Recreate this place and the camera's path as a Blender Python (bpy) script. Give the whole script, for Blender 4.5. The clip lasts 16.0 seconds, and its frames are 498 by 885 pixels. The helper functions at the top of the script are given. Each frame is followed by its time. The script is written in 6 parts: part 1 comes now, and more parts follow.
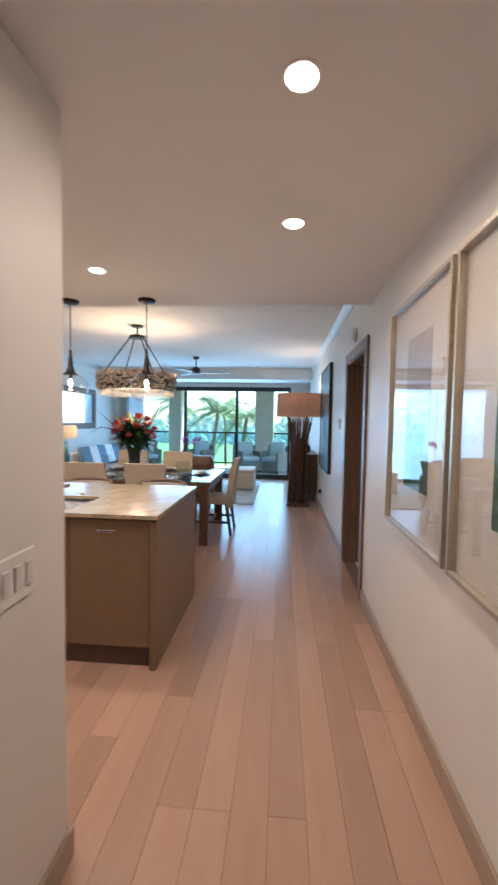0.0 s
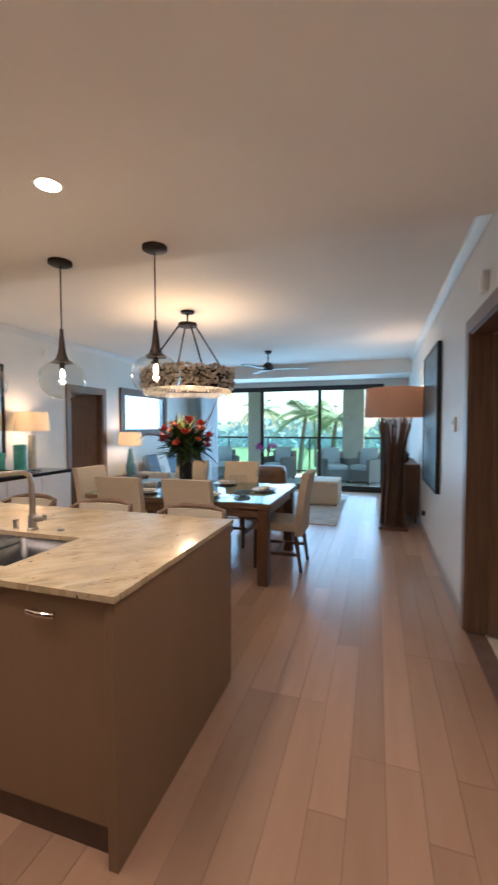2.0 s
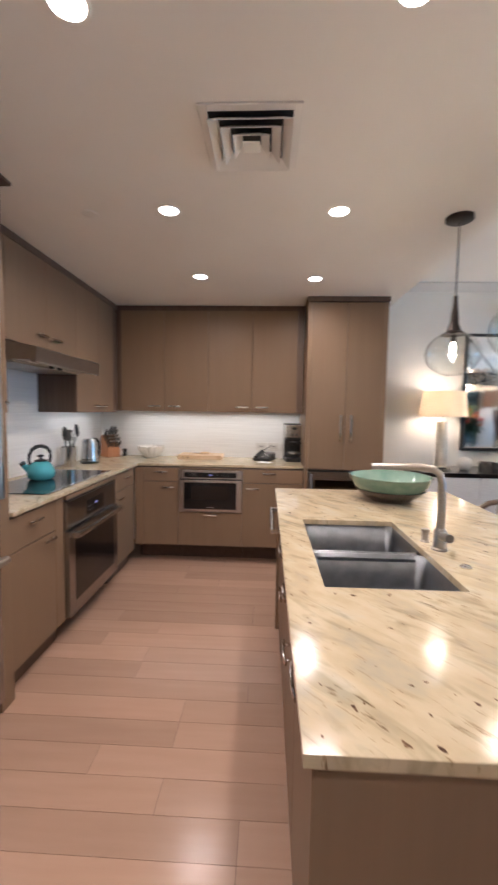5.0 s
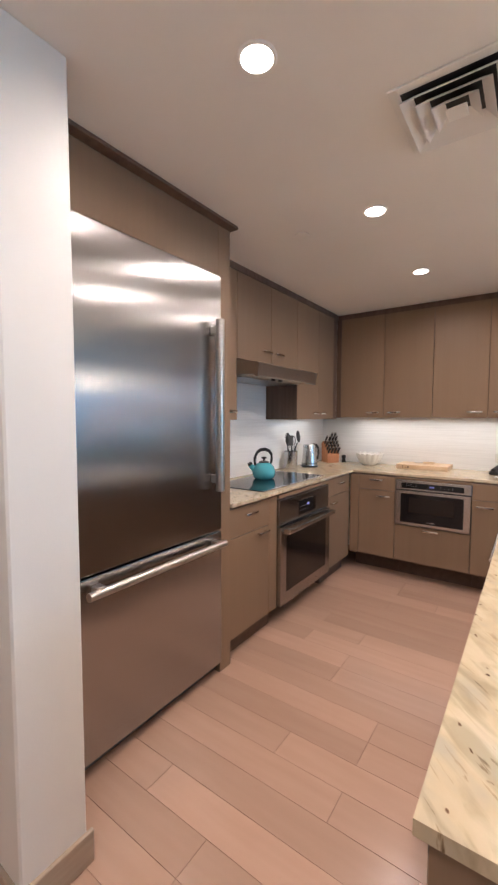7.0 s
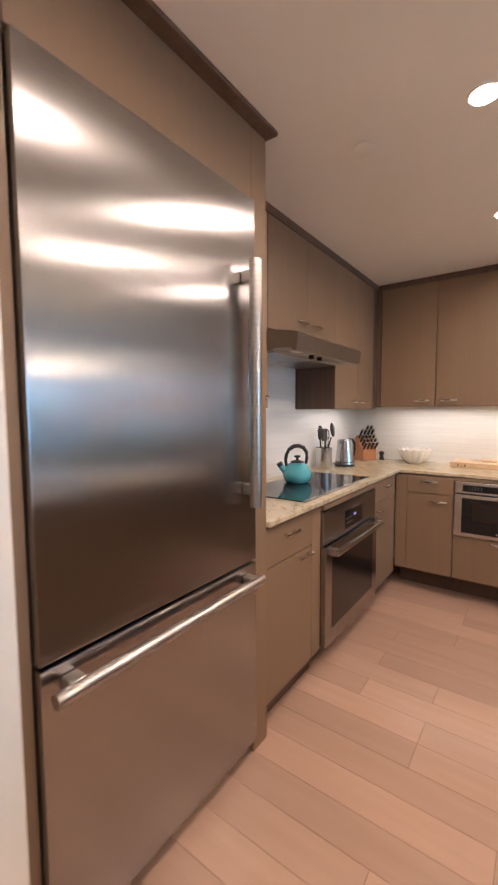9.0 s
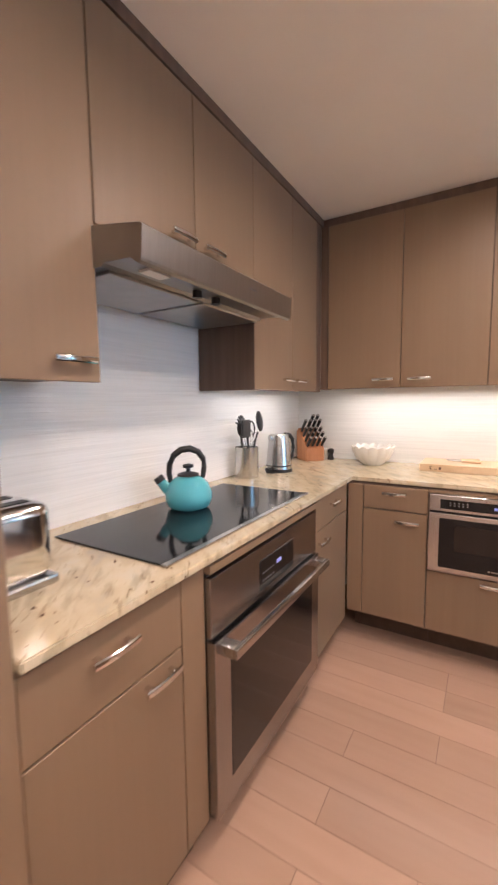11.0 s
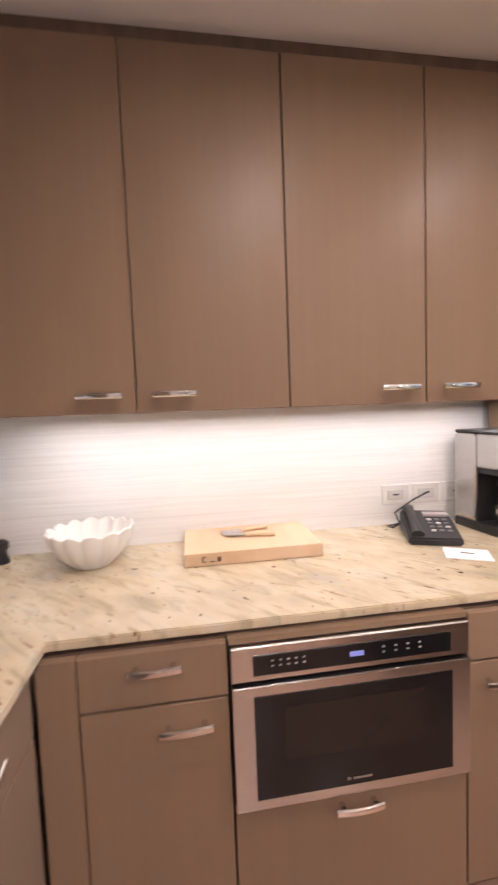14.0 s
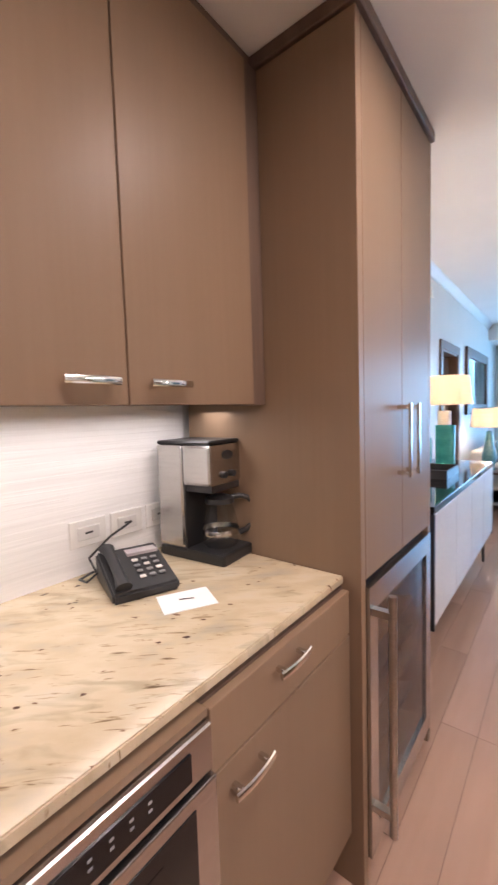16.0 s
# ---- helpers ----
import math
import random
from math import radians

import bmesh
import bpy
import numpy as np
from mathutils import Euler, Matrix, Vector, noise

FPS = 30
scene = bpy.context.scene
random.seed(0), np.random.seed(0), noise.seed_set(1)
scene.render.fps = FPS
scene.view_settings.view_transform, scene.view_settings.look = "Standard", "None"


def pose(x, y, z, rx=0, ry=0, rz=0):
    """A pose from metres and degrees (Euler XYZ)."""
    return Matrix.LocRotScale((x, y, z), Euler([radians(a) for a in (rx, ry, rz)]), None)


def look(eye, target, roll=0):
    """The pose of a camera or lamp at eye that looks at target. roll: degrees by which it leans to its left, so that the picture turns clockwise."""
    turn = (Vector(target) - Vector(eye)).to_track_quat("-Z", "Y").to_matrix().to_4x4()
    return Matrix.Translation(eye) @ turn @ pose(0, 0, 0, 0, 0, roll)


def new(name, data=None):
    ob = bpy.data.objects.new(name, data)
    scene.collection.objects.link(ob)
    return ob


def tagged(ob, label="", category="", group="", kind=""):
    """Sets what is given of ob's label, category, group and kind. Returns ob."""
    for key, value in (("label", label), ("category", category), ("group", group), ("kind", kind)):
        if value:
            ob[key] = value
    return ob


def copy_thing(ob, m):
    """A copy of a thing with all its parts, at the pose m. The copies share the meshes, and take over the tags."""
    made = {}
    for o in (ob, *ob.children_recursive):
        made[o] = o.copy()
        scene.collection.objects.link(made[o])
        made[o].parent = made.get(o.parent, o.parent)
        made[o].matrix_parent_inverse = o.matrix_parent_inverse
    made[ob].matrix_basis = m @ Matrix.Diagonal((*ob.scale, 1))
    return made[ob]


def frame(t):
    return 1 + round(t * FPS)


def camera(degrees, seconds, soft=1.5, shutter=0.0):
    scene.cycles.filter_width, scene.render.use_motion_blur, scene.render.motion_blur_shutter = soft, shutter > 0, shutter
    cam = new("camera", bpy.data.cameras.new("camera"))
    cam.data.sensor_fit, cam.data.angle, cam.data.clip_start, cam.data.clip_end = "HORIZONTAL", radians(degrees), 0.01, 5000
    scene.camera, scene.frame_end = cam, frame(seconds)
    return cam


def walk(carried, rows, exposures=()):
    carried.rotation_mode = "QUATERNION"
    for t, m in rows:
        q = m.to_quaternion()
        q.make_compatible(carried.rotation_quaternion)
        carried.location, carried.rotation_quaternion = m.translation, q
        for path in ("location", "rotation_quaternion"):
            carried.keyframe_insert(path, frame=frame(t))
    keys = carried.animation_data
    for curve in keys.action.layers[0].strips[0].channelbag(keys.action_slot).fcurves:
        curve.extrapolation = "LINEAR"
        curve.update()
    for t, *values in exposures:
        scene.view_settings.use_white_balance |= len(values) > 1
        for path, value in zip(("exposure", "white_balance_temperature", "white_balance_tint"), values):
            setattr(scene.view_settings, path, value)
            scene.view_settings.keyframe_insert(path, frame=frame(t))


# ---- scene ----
cam = camera(63.6, 16.0, 2.4, 0.4)
PATH = [
    (0, (-0.367, 0.483, 1.456), (-0.529, 2.474, 1.353), 0.9),
    (0.5, (-0.331, 0.79, 1.422), (-0.344, 2.786, 1.298), 1.3),
    (1, (-0.265, 1.086, 1.441), (-0.349, 3.081, 1.326), 1.4),
    (1.5, (-0.282, 1.402, 1.456), (-0.575, 3.379, 1.382), 0.6),
    (2, (-0.298, 1.651, 1.438), (-0.904, 3.555, 1.356), -0.1),
    (2.5, (-0.281, 1.911, 1.443), (-1.234, 3.667, 1.348), -0.0),
    (3, (-0.333, 2.091, 1.422), (-1.567, 3.662, 1.317), 0.1),
    (3.5, (-0.43, 2.254, 1.441), (-1.964, 3.532, 1.317), 0.3),
    (4, (-0.475, 2.39, 1.426), (-2.263, 3.275, 1.28), 0.4),
    (4.5, (-0.462, 2.516, 1.405), (-2.41, 2.94, 1.251), 0.4),
    (5, (-0.517, 2.619, 1.404), (-2.509, 2.531, 1.247), 0.9),
    (5.2, (-0.554, 2.657, 1.413), (-2.529, 2.376, 1.263), 1.2),
    (7.5, (-0.595, 2.782, 1.377), (-2.197, 1.591, 1.252), -0.2),
    (8, (-0.66, 2.589, 1.361), (-2.267, 1.404, 1.237), -0.4),
    (8.2, (-0.703, 2.516, 1.359), (-2.305, 1.326, 1.219), -0.5),
    (10.5, (-1.732, 2.117, 1.341), (-3.392, 1.016, 1.162), -0.2),
    (11, (-1.979, 2.062, 1.319), (-3.688, 1.043, 1.117), -0.6),
    (11.5, (-2.238, 1.946, 1.337), (-4.017, 1.049, 1.166), -0.9),
    (12, (-2.457, 1.899, 1.336), (-4.294, 1.125, 1.173), -1.3),
    (12.5, (-2.709, 1.915, 1.373), (-4.583, 1.228, 1.243), -2.0),
    (13, (-2.922, 1.897, 1.382), (-4.846, 1.366, 1.249), -2.2),
    (13.5, (-3.087, 1.761, 1.383), (-5.078, 1.618, 1.262), -2.4),
    (14, (-3.232, 1.77, 1.374), (-5.206, 2.057, 1.235), -2.2),
    (14.5, (-3.383, 1.863, 1.39), (-5.263, 2.53, 1.25), -2.4),
    (15, (-3.474, 1.927, 1.382), (-5.178, 2.965, 1.233), -2.2),
    (15.5, (-3.569, 1.962, 1.389), (-5.048, 3.3, 1.243), -2.1),
    (16, (-3.625, 1.965, 1.366), (-4.868, 3.525, 1.218), -1.8),
]
walk(cam, [(t, look(eye, target, roll)) for t, eye, target, roll in PATH], [(0, 1.66, 6400, 16), (1, 1.42, 6450, 17), (2, 1.43, 6950, 17), (3.5, 1.58, 6850, 19), (5, 1.80, 5750, 11), (8, 2.0, 6050, 14), (10.5, 2.27, 6700, 18), (11, 2.40, 6150, 16), (12.5, 2.58, 6400, 20), (14.5, 2.30, 5750, 18), (15.5, 2.30, 5600, 17), (16, 2.22, 5950, 19)])
CAN_W, WINDOW_W, UNDER_W, PEND_W, CHAND_W, TLAMP_W = 2.0, 40.0, 0.90, 1.2, 5.2, 2.1


# ---- world, sun, exposure ----
world = bpy.data.worlds.new("world")
scene.world = world
world.use_nodes = True
wn = world.node_tree.nodes
sky = wn.new("ShaderNodeTexSky")
sky.sky_type, sky.sun_disc = "NISHITA", False
sky.sun_elevation, sky.sun_rotation = radians(58), radians(60)
world.node_tree.links.new(sky.outputs[0], wn["Background"].inputs[0])
wn["Background"].inputs[1].default_value = 0.15

sun_data = bpy.data.lights.new("sun", "SUN")
sun_data.energy, sun_data.angle, sun_data.color = 5.0, radians(0.6), (1.0, 0.95, 0.87)
sun = new("sun", sun_data)
sun.matrix_basis = look((0, 0, 30), (0 - math.sin(radians(60)), 0 - math.cos(radians(60)), 30 - math.tan(radians(58))))


def area_lamp(name, x, y, z, sx, sy, watts, colour, target, spread=180, shape="RECTANGLE"):
    d = bpy.data.lights.new(name, "AREA")
    d.shape, d.size, d.size_y, d.energy, d.color, d.spread = shape, sx, sy, watts, colour, radians(spread)
    o = new(name, d)
    o.matrix_basis = look((x, y, z), target) if target else pose(x, y, z)
    return o


def point_lamp(name, x, y, z, watts, colour, radius=0.03):
    d = bpy.data.lights.new(name, "POINT")
    d.energy, d.color, d.shadow_soft_size = watts, colour, radius
    o = new(name, d)
    o.location = (x, y, z)
    return o


WARM, SOFT, DAY = (1.0, 0.82, 0.69), (1.0, 0.79, 0.59), (0.27, 0.60, 1.0)
CANS = [(-0.332, 1.617), (-0.332, 2.416), (-1.535, 2.95), (-2.58, 2.952), (-3.585, 2.953), (-1.55, 2.115), (-2.562, 2.115), (-3.54, 2.11)]
for cx, cy in CANS:
    area_lamp("can_light", cx, cy, 2.37, 0.10, 0.10, CAN_W, WARM, None, 168, "DISK")
area_lamp("window_daylight", -2.3, 10.56, 1.2, 4.0, 2.2, WINDOW_W, DAY, (-2.3, 5, 1.0))
area_lamp("under_cabinet_light", -4.55, 2.1, 1.372, 0.12, 1.7, UNDER_W, (1.0, 0.91, 0.80), None)
area_lamp("under_cabinet_light", -4.0, 1.0, 1.372, 0.7, 0.04, UNDER_W * 0.3, (1.0, 0.92, 0.8), None)


# ---- materials ----
def nodes_of(name):
    m = bpy.data.materials.new(name)
    m.use_nodes = True
    t = m.node_tree
    return m, t, t.nodes["Principled BSDF"]


def surface(name, low, high, scale=6.0, stretch=(1, 1, 1), rough=0.5, metal=0.0, bump=0.05, fine=60.0, vary=0.0, island=False, coat=0.0, wear=0.06, detail=6.0, rvar=0.05):
    """Two colours mixed by a stretched grain, a broad uneven tone over it, fine relief."""
    m, t, b = nodes_of(name)
    n, l = t.nodes, t.links
    co, mp = n.new("ShaderNodeTexCoord"), n.new("ShaderNodeMapping")
    mp.inputs["Scale"].default_value = stretch
    l.new(co.outputs["Object"], mp.inputs["Vector"])
    if vary or island:
        src = n.new("ShaderNodeNewGeometry") if island else n.new("ShaderNodeObjectInfo")
        rnd = src.outputs["Random Per Island"] if island else src.outputs["Random"]
        sc = n.new("ShaderNodeVectorMath")
        sc.operation = "SCALE"
        sc.inputs[0].default_value = (37.0, 53.0, 71.0)
        l.new(rnd, sc.inputs["Scale"])
        l.new(sc.outputs[0], mp.inputs["Location"])
    g, w, f = (n.new("ShaderNodeTexNoise") for _ in range(3))
    g.inputs["Scale"].default_value, g.inputs["Detail"].default_value = scale, detail
    w.inputs["Scale"].default_value = max(scale * 0.12, 0.6)
    f.inputs["Scale"].default_value, f.inputs["Detail"].default_value = fine, 3
    for k in (g, w, f):
        l.new(mp.outputs[0], k.inputs["Vector"])
    ramp = n.new("ShaderNodeValToRGB")
    ramp.color_ramp.elements[0].position, ramp.color_ramp.elements[1].position = 0.32, 0.68
    ramp.color_ramp.elements[0].color, ramp.color_ramp.elements[1].color = (*low, 1), (*high, 1)
    l.new(g.outputs["Fac"], ramp.inputs[0])
    hsv, val = n.new("ShaderNodeHueSaturation"), n.new("ShaderNodeMapRange")
    val.inputs["To Min"].default_value, val.inputs["To Max"].default_value = 1 - wear, 1 + wear
    l.new(w.outputs["Fac"], val.inputs["Value"])
    l.new(ramp.outputs[0], hsv.inputs["Color"])
    if vary or island:
        mr, mul = n.new("ShaderNodeMapRange"), n.new("ShaderNodeMath")
        mr.inputs["To Min"].default_value, mr.inputs["To Max"].default_value = 1 - max(vary, 0.05), 1 + max(vary, 0.05)
        mul.operation = "MULTIPLY"
        l.new(rnd, mr.inputs["Value"])
        l.new(mr.outputs[0], mul.inputs[0])
        l.new(val.outputs[0], mul.inputs[1])
        l.new(mul.outputs[0], hsv.inputs["Value"])
    else:
        l.new(val.outputs[0], hsv.inputs["Value"])
    l.new(hsv.outputs[0], b.inputs["Base Color"])
    rr = n.new("ShaderNodeMapRange")
    rr.inputs["To Min"].default_value, rr.inputs["To Max"].default_value = max(rough - rvar, 0.02), min(rough + rvar, 1)
    l.new(g.outputs["Fac"], rr.inputs["Value"])
    l.new(rr.outputs[0], b.inputs["Roughness"])
    b.inputs["Metallic"].default_value, b.inputs["Coat Weight"].default_value = metal, coat
    if bump:
        bp = n.new("ShaderNodeBump")
        bp.inputs["Strength"].default_value, bp.inputs["Distance"].default_value = bump, 0.004
        l.new(f.outputs["Fac"], bp.inputs["Height"])
        l.new(bp.outputs[0], b.inputs["Normal"])
    return m


def clear_glass(name, tint, gloss_rough=0.02, ior=1.45):
    """Thin clear glass: see-through with a sheen that rises at grazing angles."""
    m = bpy.data.materials.new(name)
    m.use_nodes = True
    t = m.node_tree
    t.nodes.clear()
    n, l = t.nodes, t.links
    tr, gl, mix, lw, pw, mr, out = (n.new(k) for k in ("ShaderNodeBsdfTransparent", "ShaderNodeBsdfGlossy", "ShaderNodeMixShader", "ShaderNodeLayerWeight", "ShaderNodeMath", "ShaderNodeMapRange", "ShaderNodeOutputMaterial"))
    tr.inputs[0].default_value = (*tint, 1)
    gl.inputs["Roughness"].default_value = gloss_rough
    lw.inputs["Blend"].default_value = 0.5
    pw.operation = "POWER"
    pw.inputs[1].default_value = 4.0
    mr.inputs["To Min"].default_value, mr.inputs["To Max"].default_value = ((ior - 1) / (ior + 1)) ** 2, 0.9
    l.new(lw.outputs["Facing"], pw.inputs[0])
    l.new(pw.outputs[0], mr.inputs["Value"])
    l.new(mr.outputs[0], mix.inputs[0])
    l.new(tr.outputs[0], mix.inputs[1])
    l.new(gl.outputs[0], mix.inputs[2])
    l.new(mix.outputs[0], out.inputs[0])
    return m


def glowing(name, colour, strength):
    m, t, b = nodes_of(name)
    b.inputs["Base Color"].default_value = (*colour, 1)
    b.inputs["Emission Color"].default_value = (*colour, 1)
    b.inputs["Emission Strength"].default_value = strength
    return m


def granite_material():
    """Ivory granite: creamy clouds, grey drifts, thin slanting streaks and burgundy garnets."""
    m, t, b = nodes_of("ivory_granite")
    n, l = t.nodes, t.links
    co, turn = n.new("ShaderNodeTexCoord"), n.new("ShaderNodeMapping")
    turn.inputs["Rotation"].default_value = (0, 0, radians(48))
    l.new(co.outputs["Object"], turn.inputs["Vector"])

    def noise(stretch, scale, detail, distortion=0.0, shift=0.0):
        mp, ns = n.new("ShaderNodeMapping"), n.new("ShaderNodeTexNoise")
        mp.inputs["Scale"].default_value, mp.inputs["Location"].default_value = stretch, (shift, shift, shift)
        ns.inputs["Scale"].default_value, ns.inputs["Detail"].default_value, ns.inputs["Distortion"].default_value = scale, detail, distortion
        l.new(turn.outputs[0], mp.inputs["Vector"])
        l.new(mp.outputs[0], ns.inputs["Vector"])
        return ns.outputs["Fac"]

    def ramp(src, stops):
        r = n.new("ShaderNodeValToRGB")
        while len(r.color_ramp.elements) < len(stops):
            r.color_ramp.elements.new(0.5)
        for e, (p, c) in zip(r.color_ramp.elements, stops):
            e.position, e.color = p, (*c, 1)
        l.new(src, r.inputs[0])
        return r.outputs[0]

    def mixed(kind, fac, a, c):
        k = n.new("ShaderNodeMixRGB")
        k.blend_type = kind
        if isinstance(fac, float):
            k.inputs[0].default_value = fac
        else:
            l.new(fac, k.inputs[0])
        l.new(a, k.inputs[1])
        l.new(c, k.inputs[2])
        return k.outputs[0]

    white = (1, 1, 1)
    base = ramp(noise((2.0, 1, 1), 7.0, 8), [(0.30, (0.44, 0.385, 0.285)), (0.45, (0.53, 0.43, 0.285)), (0.58, (0.58, 0.485, 0.335)), (0.74, (0.57, 0.505, 0.39))])
    drift = ramp(noise((14, 3.2, 4), 1.9, 9, 0.8, 3.0), [(0.34, (0.66, 0.67, 0.64)), (0.47, white)])
    streak = ramp(noise((70, 9.5, 12), 1.7, 6, 0.5, 7.0), [(0.285, (0.32, 0.26, 0.21)), (0.335, (0.66, 0.60, 0.53)), (0.385, white)])
    patch = ramp(noise((1.5, 1, 1), 2.6, 3, 0.0, 11.0), [(0.42, (0.15, 0.15, 0.15)), (0.58, white)])
    garnet = ramp(noise((44, 24, 20), 1.3, 1.5, 0.2, 5.0), [(0.235, (0.09, 0.035, 0.03)), (0.262, (0.34, 0.22, 0.17)), (0.285, white)])
    col = mixed("MULTIPLY", 0.75, base, drift)
    col = mixed("MULTIPLY", patch, col, streak)
    col = mixed("MULTIPLY", 0.92, col, garnet)
    l.new(col, b.inputs["Base Color"])
    b.inputs["Roughness"].default_value = 0.14
    return m


def ripple_material():
    """White glazed tile with fine wavy horizontal ridges."""
    m, t, b = nodes_of("rippled_white_tile")
    n, l = t.nodes, t.links
    co, mp, ns = n.new("ShaderNodeTexCoord"), n.new("ShaderNodeMapping"), n.new("ShaderNodeTexNoise")
    mp.inputs["Scale"].default_value = (1.6, 1.6, 62)
    l.new(co.outputs["Object"], mp.inputs["Vector"])
    l.new(mp.outputs[0], ns.inputs["Vector"])
    ns.inputs["Scale"].default_value, ns.inputs["Detail"].default_value, ns.inputs["Distortion"].default_value = 1.3, 3, 0.6
    r = n.new("ShaderNodeValToRGB")
    r.color_ramp.elements[0].color, r.color_ramp.elements[1].color = (0.80, 0.79, 0.77, 1), (0.86, 0.85, 0.83, 1)
    r.color_ramp.elements[0].position, r.color_ramp.elements[1].position = 0.3, 0.6
    l.new(ns.outputs["Fac"], r.inputs[0])
    l.new(r.outputs[0], b.inputs["Base Color"])
    bp = n.new("ShaderNodeBump")
    bp.inputs["Strength"].default_value, bp.inputs["Distance"].default_value = 0.34, 0.005
    l.new(ns.outputs["Fac"], bp.inputs["Height"])
    l.new(bp.outputs[0], b.inputs["Normal"])
    b.inputs["Roughness"].default_value = 0.35
    return m


WALL = surface("painted_wall", (0.71, 0.69, 0.65), (0.74, 0.72, 0.68), 3, rough=0.45, bump=0.05, fine=180, wear=0.02)
CEIL = surface("painted_ceiling", (0.82, 0.79, 0.75), (0.85, 0.82, 0.78), 2, rough=0.8, bump=0.06, fine=140, wear=0.02)
TRIMWHITE = surface("white_trim_paint", (0.62, 0.60, 0.57), (0.66, 0.64, 0.61), 3, rough=0.4, bump=0.03)
BASEBOARD = surface("taupe_baseboard", (0.36, 0.28, 0.21), (0.42, 0.33, 0.25), 9, (1, 1, 6), rough=0.45, bump=0.04)
CABINET = surface("taupe_rift_oak", (0.231, 0.153, 0.096), (0.239, 0.160, 0.102), 60, (1, 1, 0.03), rough=0.40, bump=0.015, fine=200, vary=0.04, wear=0.05, rvar=0.015)
CABINET.node_tree.nodes["Principled BSDF"].inputs["Specular IOR Level"].default_value = 0.22
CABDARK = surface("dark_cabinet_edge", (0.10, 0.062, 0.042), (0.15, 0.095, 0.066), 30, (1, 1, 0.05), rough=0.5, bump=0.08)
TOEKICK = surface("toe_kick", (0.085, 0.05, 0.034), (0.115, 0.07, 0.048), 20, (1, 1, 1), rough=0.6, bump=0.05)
PLANK = surface("pale_oak_plank", (0.455, 0.290, 0.208), (0.485, 0.314, 0.229), 9, (2.5, 0.25, 1), rough=0.23, bump=0.02, rvar=0.01, detail=3.0, fine=90, vary=0.13, wear=0.06)
PLANKFAR = surface("pale_oak_plank_far", (0.455, 0.290, 0.208), (0.485, 0.314, 0.229), 9, (2.5, 0.25, 1), rough=0.23, bump=0.02, rvar=0.01, detail=3.0, fine=90, vary=0.13, wear=0.06, island=True)
SUBFLOOR = surface("floor_joint_shadow", (0.16, 0.10, 0.075), (0.20, 0.13, 0.10), 8, rough=0.9)
GRANITE = granite_material()
RIPPLE = ripple_material()
STEEL = surface("brushed_steel", (0.50, 0.485, 0.47), (0.57, 0.555, 0.54), 14, (0.6, 0.6, 40), rough=0.24, metal=1.0, bump=0.0, wear=0.02)
STEELFRONT = surface("brushed_steel_front", (0.365, 0.352, 0.345), (0.40, 0.388, 0.38), 14, (0.6, 0.6, 40), rough=0.22, metal=1.0, bump=0.0, wear=0.02, rvar=0.0)
stn = STEELFRONT.node_tree
tan_ = stn.nodes.new("ShaderNodeTangent")
tan_.direction_type, tan_.axis = "RADIAL", "Z"
stn.links.new(tan_.outputs[0], stn.nodes["Principled BSDF"].inputs["Tangent"])
stn.nodes["Principled BSDF"].inputs["Anisotropic"].default_value = 0.92
HOODSTEEL = surface("satin_hood_steel", (0.30, 0.285, 0.27), (0.35, 0.335, 0.32), 14, (40, 0.6, 0.6), rough=0.33, metal=1.0, bump=0.0, wear=0.03)
SINKSTEEL = surface("sink_steel", (0.19, 0.20, 0.22), (0.25, 0.26, 0.28), 20, (8, 1, 1), rough=0.3, metal=1.0, bump=0.02, wear=0.03)
CHROME = surface("polished_chrome", (0.72, 0.71, 0.69), (0.80, 0.79, 0.77), 4, rough=0.10, metal=1.0, bump=0.0)
NICKEL = surface("brushed_nickel", (0.42, 0.39, 0.36), (0.50, 0.47, 0.43), 14, (1, 1, 10), rough=0.32, metal=1.0, bump=0.0)
BLACKGLASS = surface("black_glass", (0.006, 0.006, 0.007), (0.010, 0.010, 0.011), 3, rough=0.09, bump=0.0)
DARKGLASS = surface("dark_oven_glass", (0.014, 0.010, 0.009), (0.020, 0.015, 0.013), 3, rough=0.10, bump=0.0)
BLACK = surface("black_plastic", (0.012, 0.012, 0.013), (0.022, 0.021, 0.021), 12, rough=0.38, bump=0.04)
BLACKMETAL = surface("black_window_metal", (0.012, 0.011, 0.011), (0.020, 0.018, 0.017), 8, rough=0.45, bump=0.03)
BRONZE = surface("dark_bronze", (0.022, 0.016, 0.013), (0.040, 0.030, 0.024), 12, rough=0.42, metal=0.7, bump=0.06)
DARKWOOD = surface("dark_stained_wood", (0.085, 0.040, 0.022), (0.15, 0.075, 0.042), 18, (3, 3, 0.25), rough=0.42, bump=0.14, fine=70, wear=0.12)
DOORWOOD = surface("brown_door_wood", (0.15, 0.085, 0.052), (0.23, 0.135, 0.085), 22, (2, 2, 0.1), rough=0.42, bump=0.10, fine=90, wear=0.08)
TABLEWOOD = surface("walnut_table_wood", (0.13, 0.075, 0.045), (0.22, 0.135, 0.085), 14, (0.35, 3, 3), rough=0.4, bump=0.1, wear=0.1)
DRIFT = surface("driftwood_sticks", (0.055, 0.026, 0.014), (0.14, 0.068, 0.036), 12, (4, 4, 0.5), rough=0.55, bump=0.3, fine=40, vary=0.25, wear=0.15)
CREAM = surface("cream_upholstery", (0.54, 0.46, 0.36), (0.62, 0.54, 0.43), 90, rough=0.85, bump=0.25, fine=320, wear=0.05)
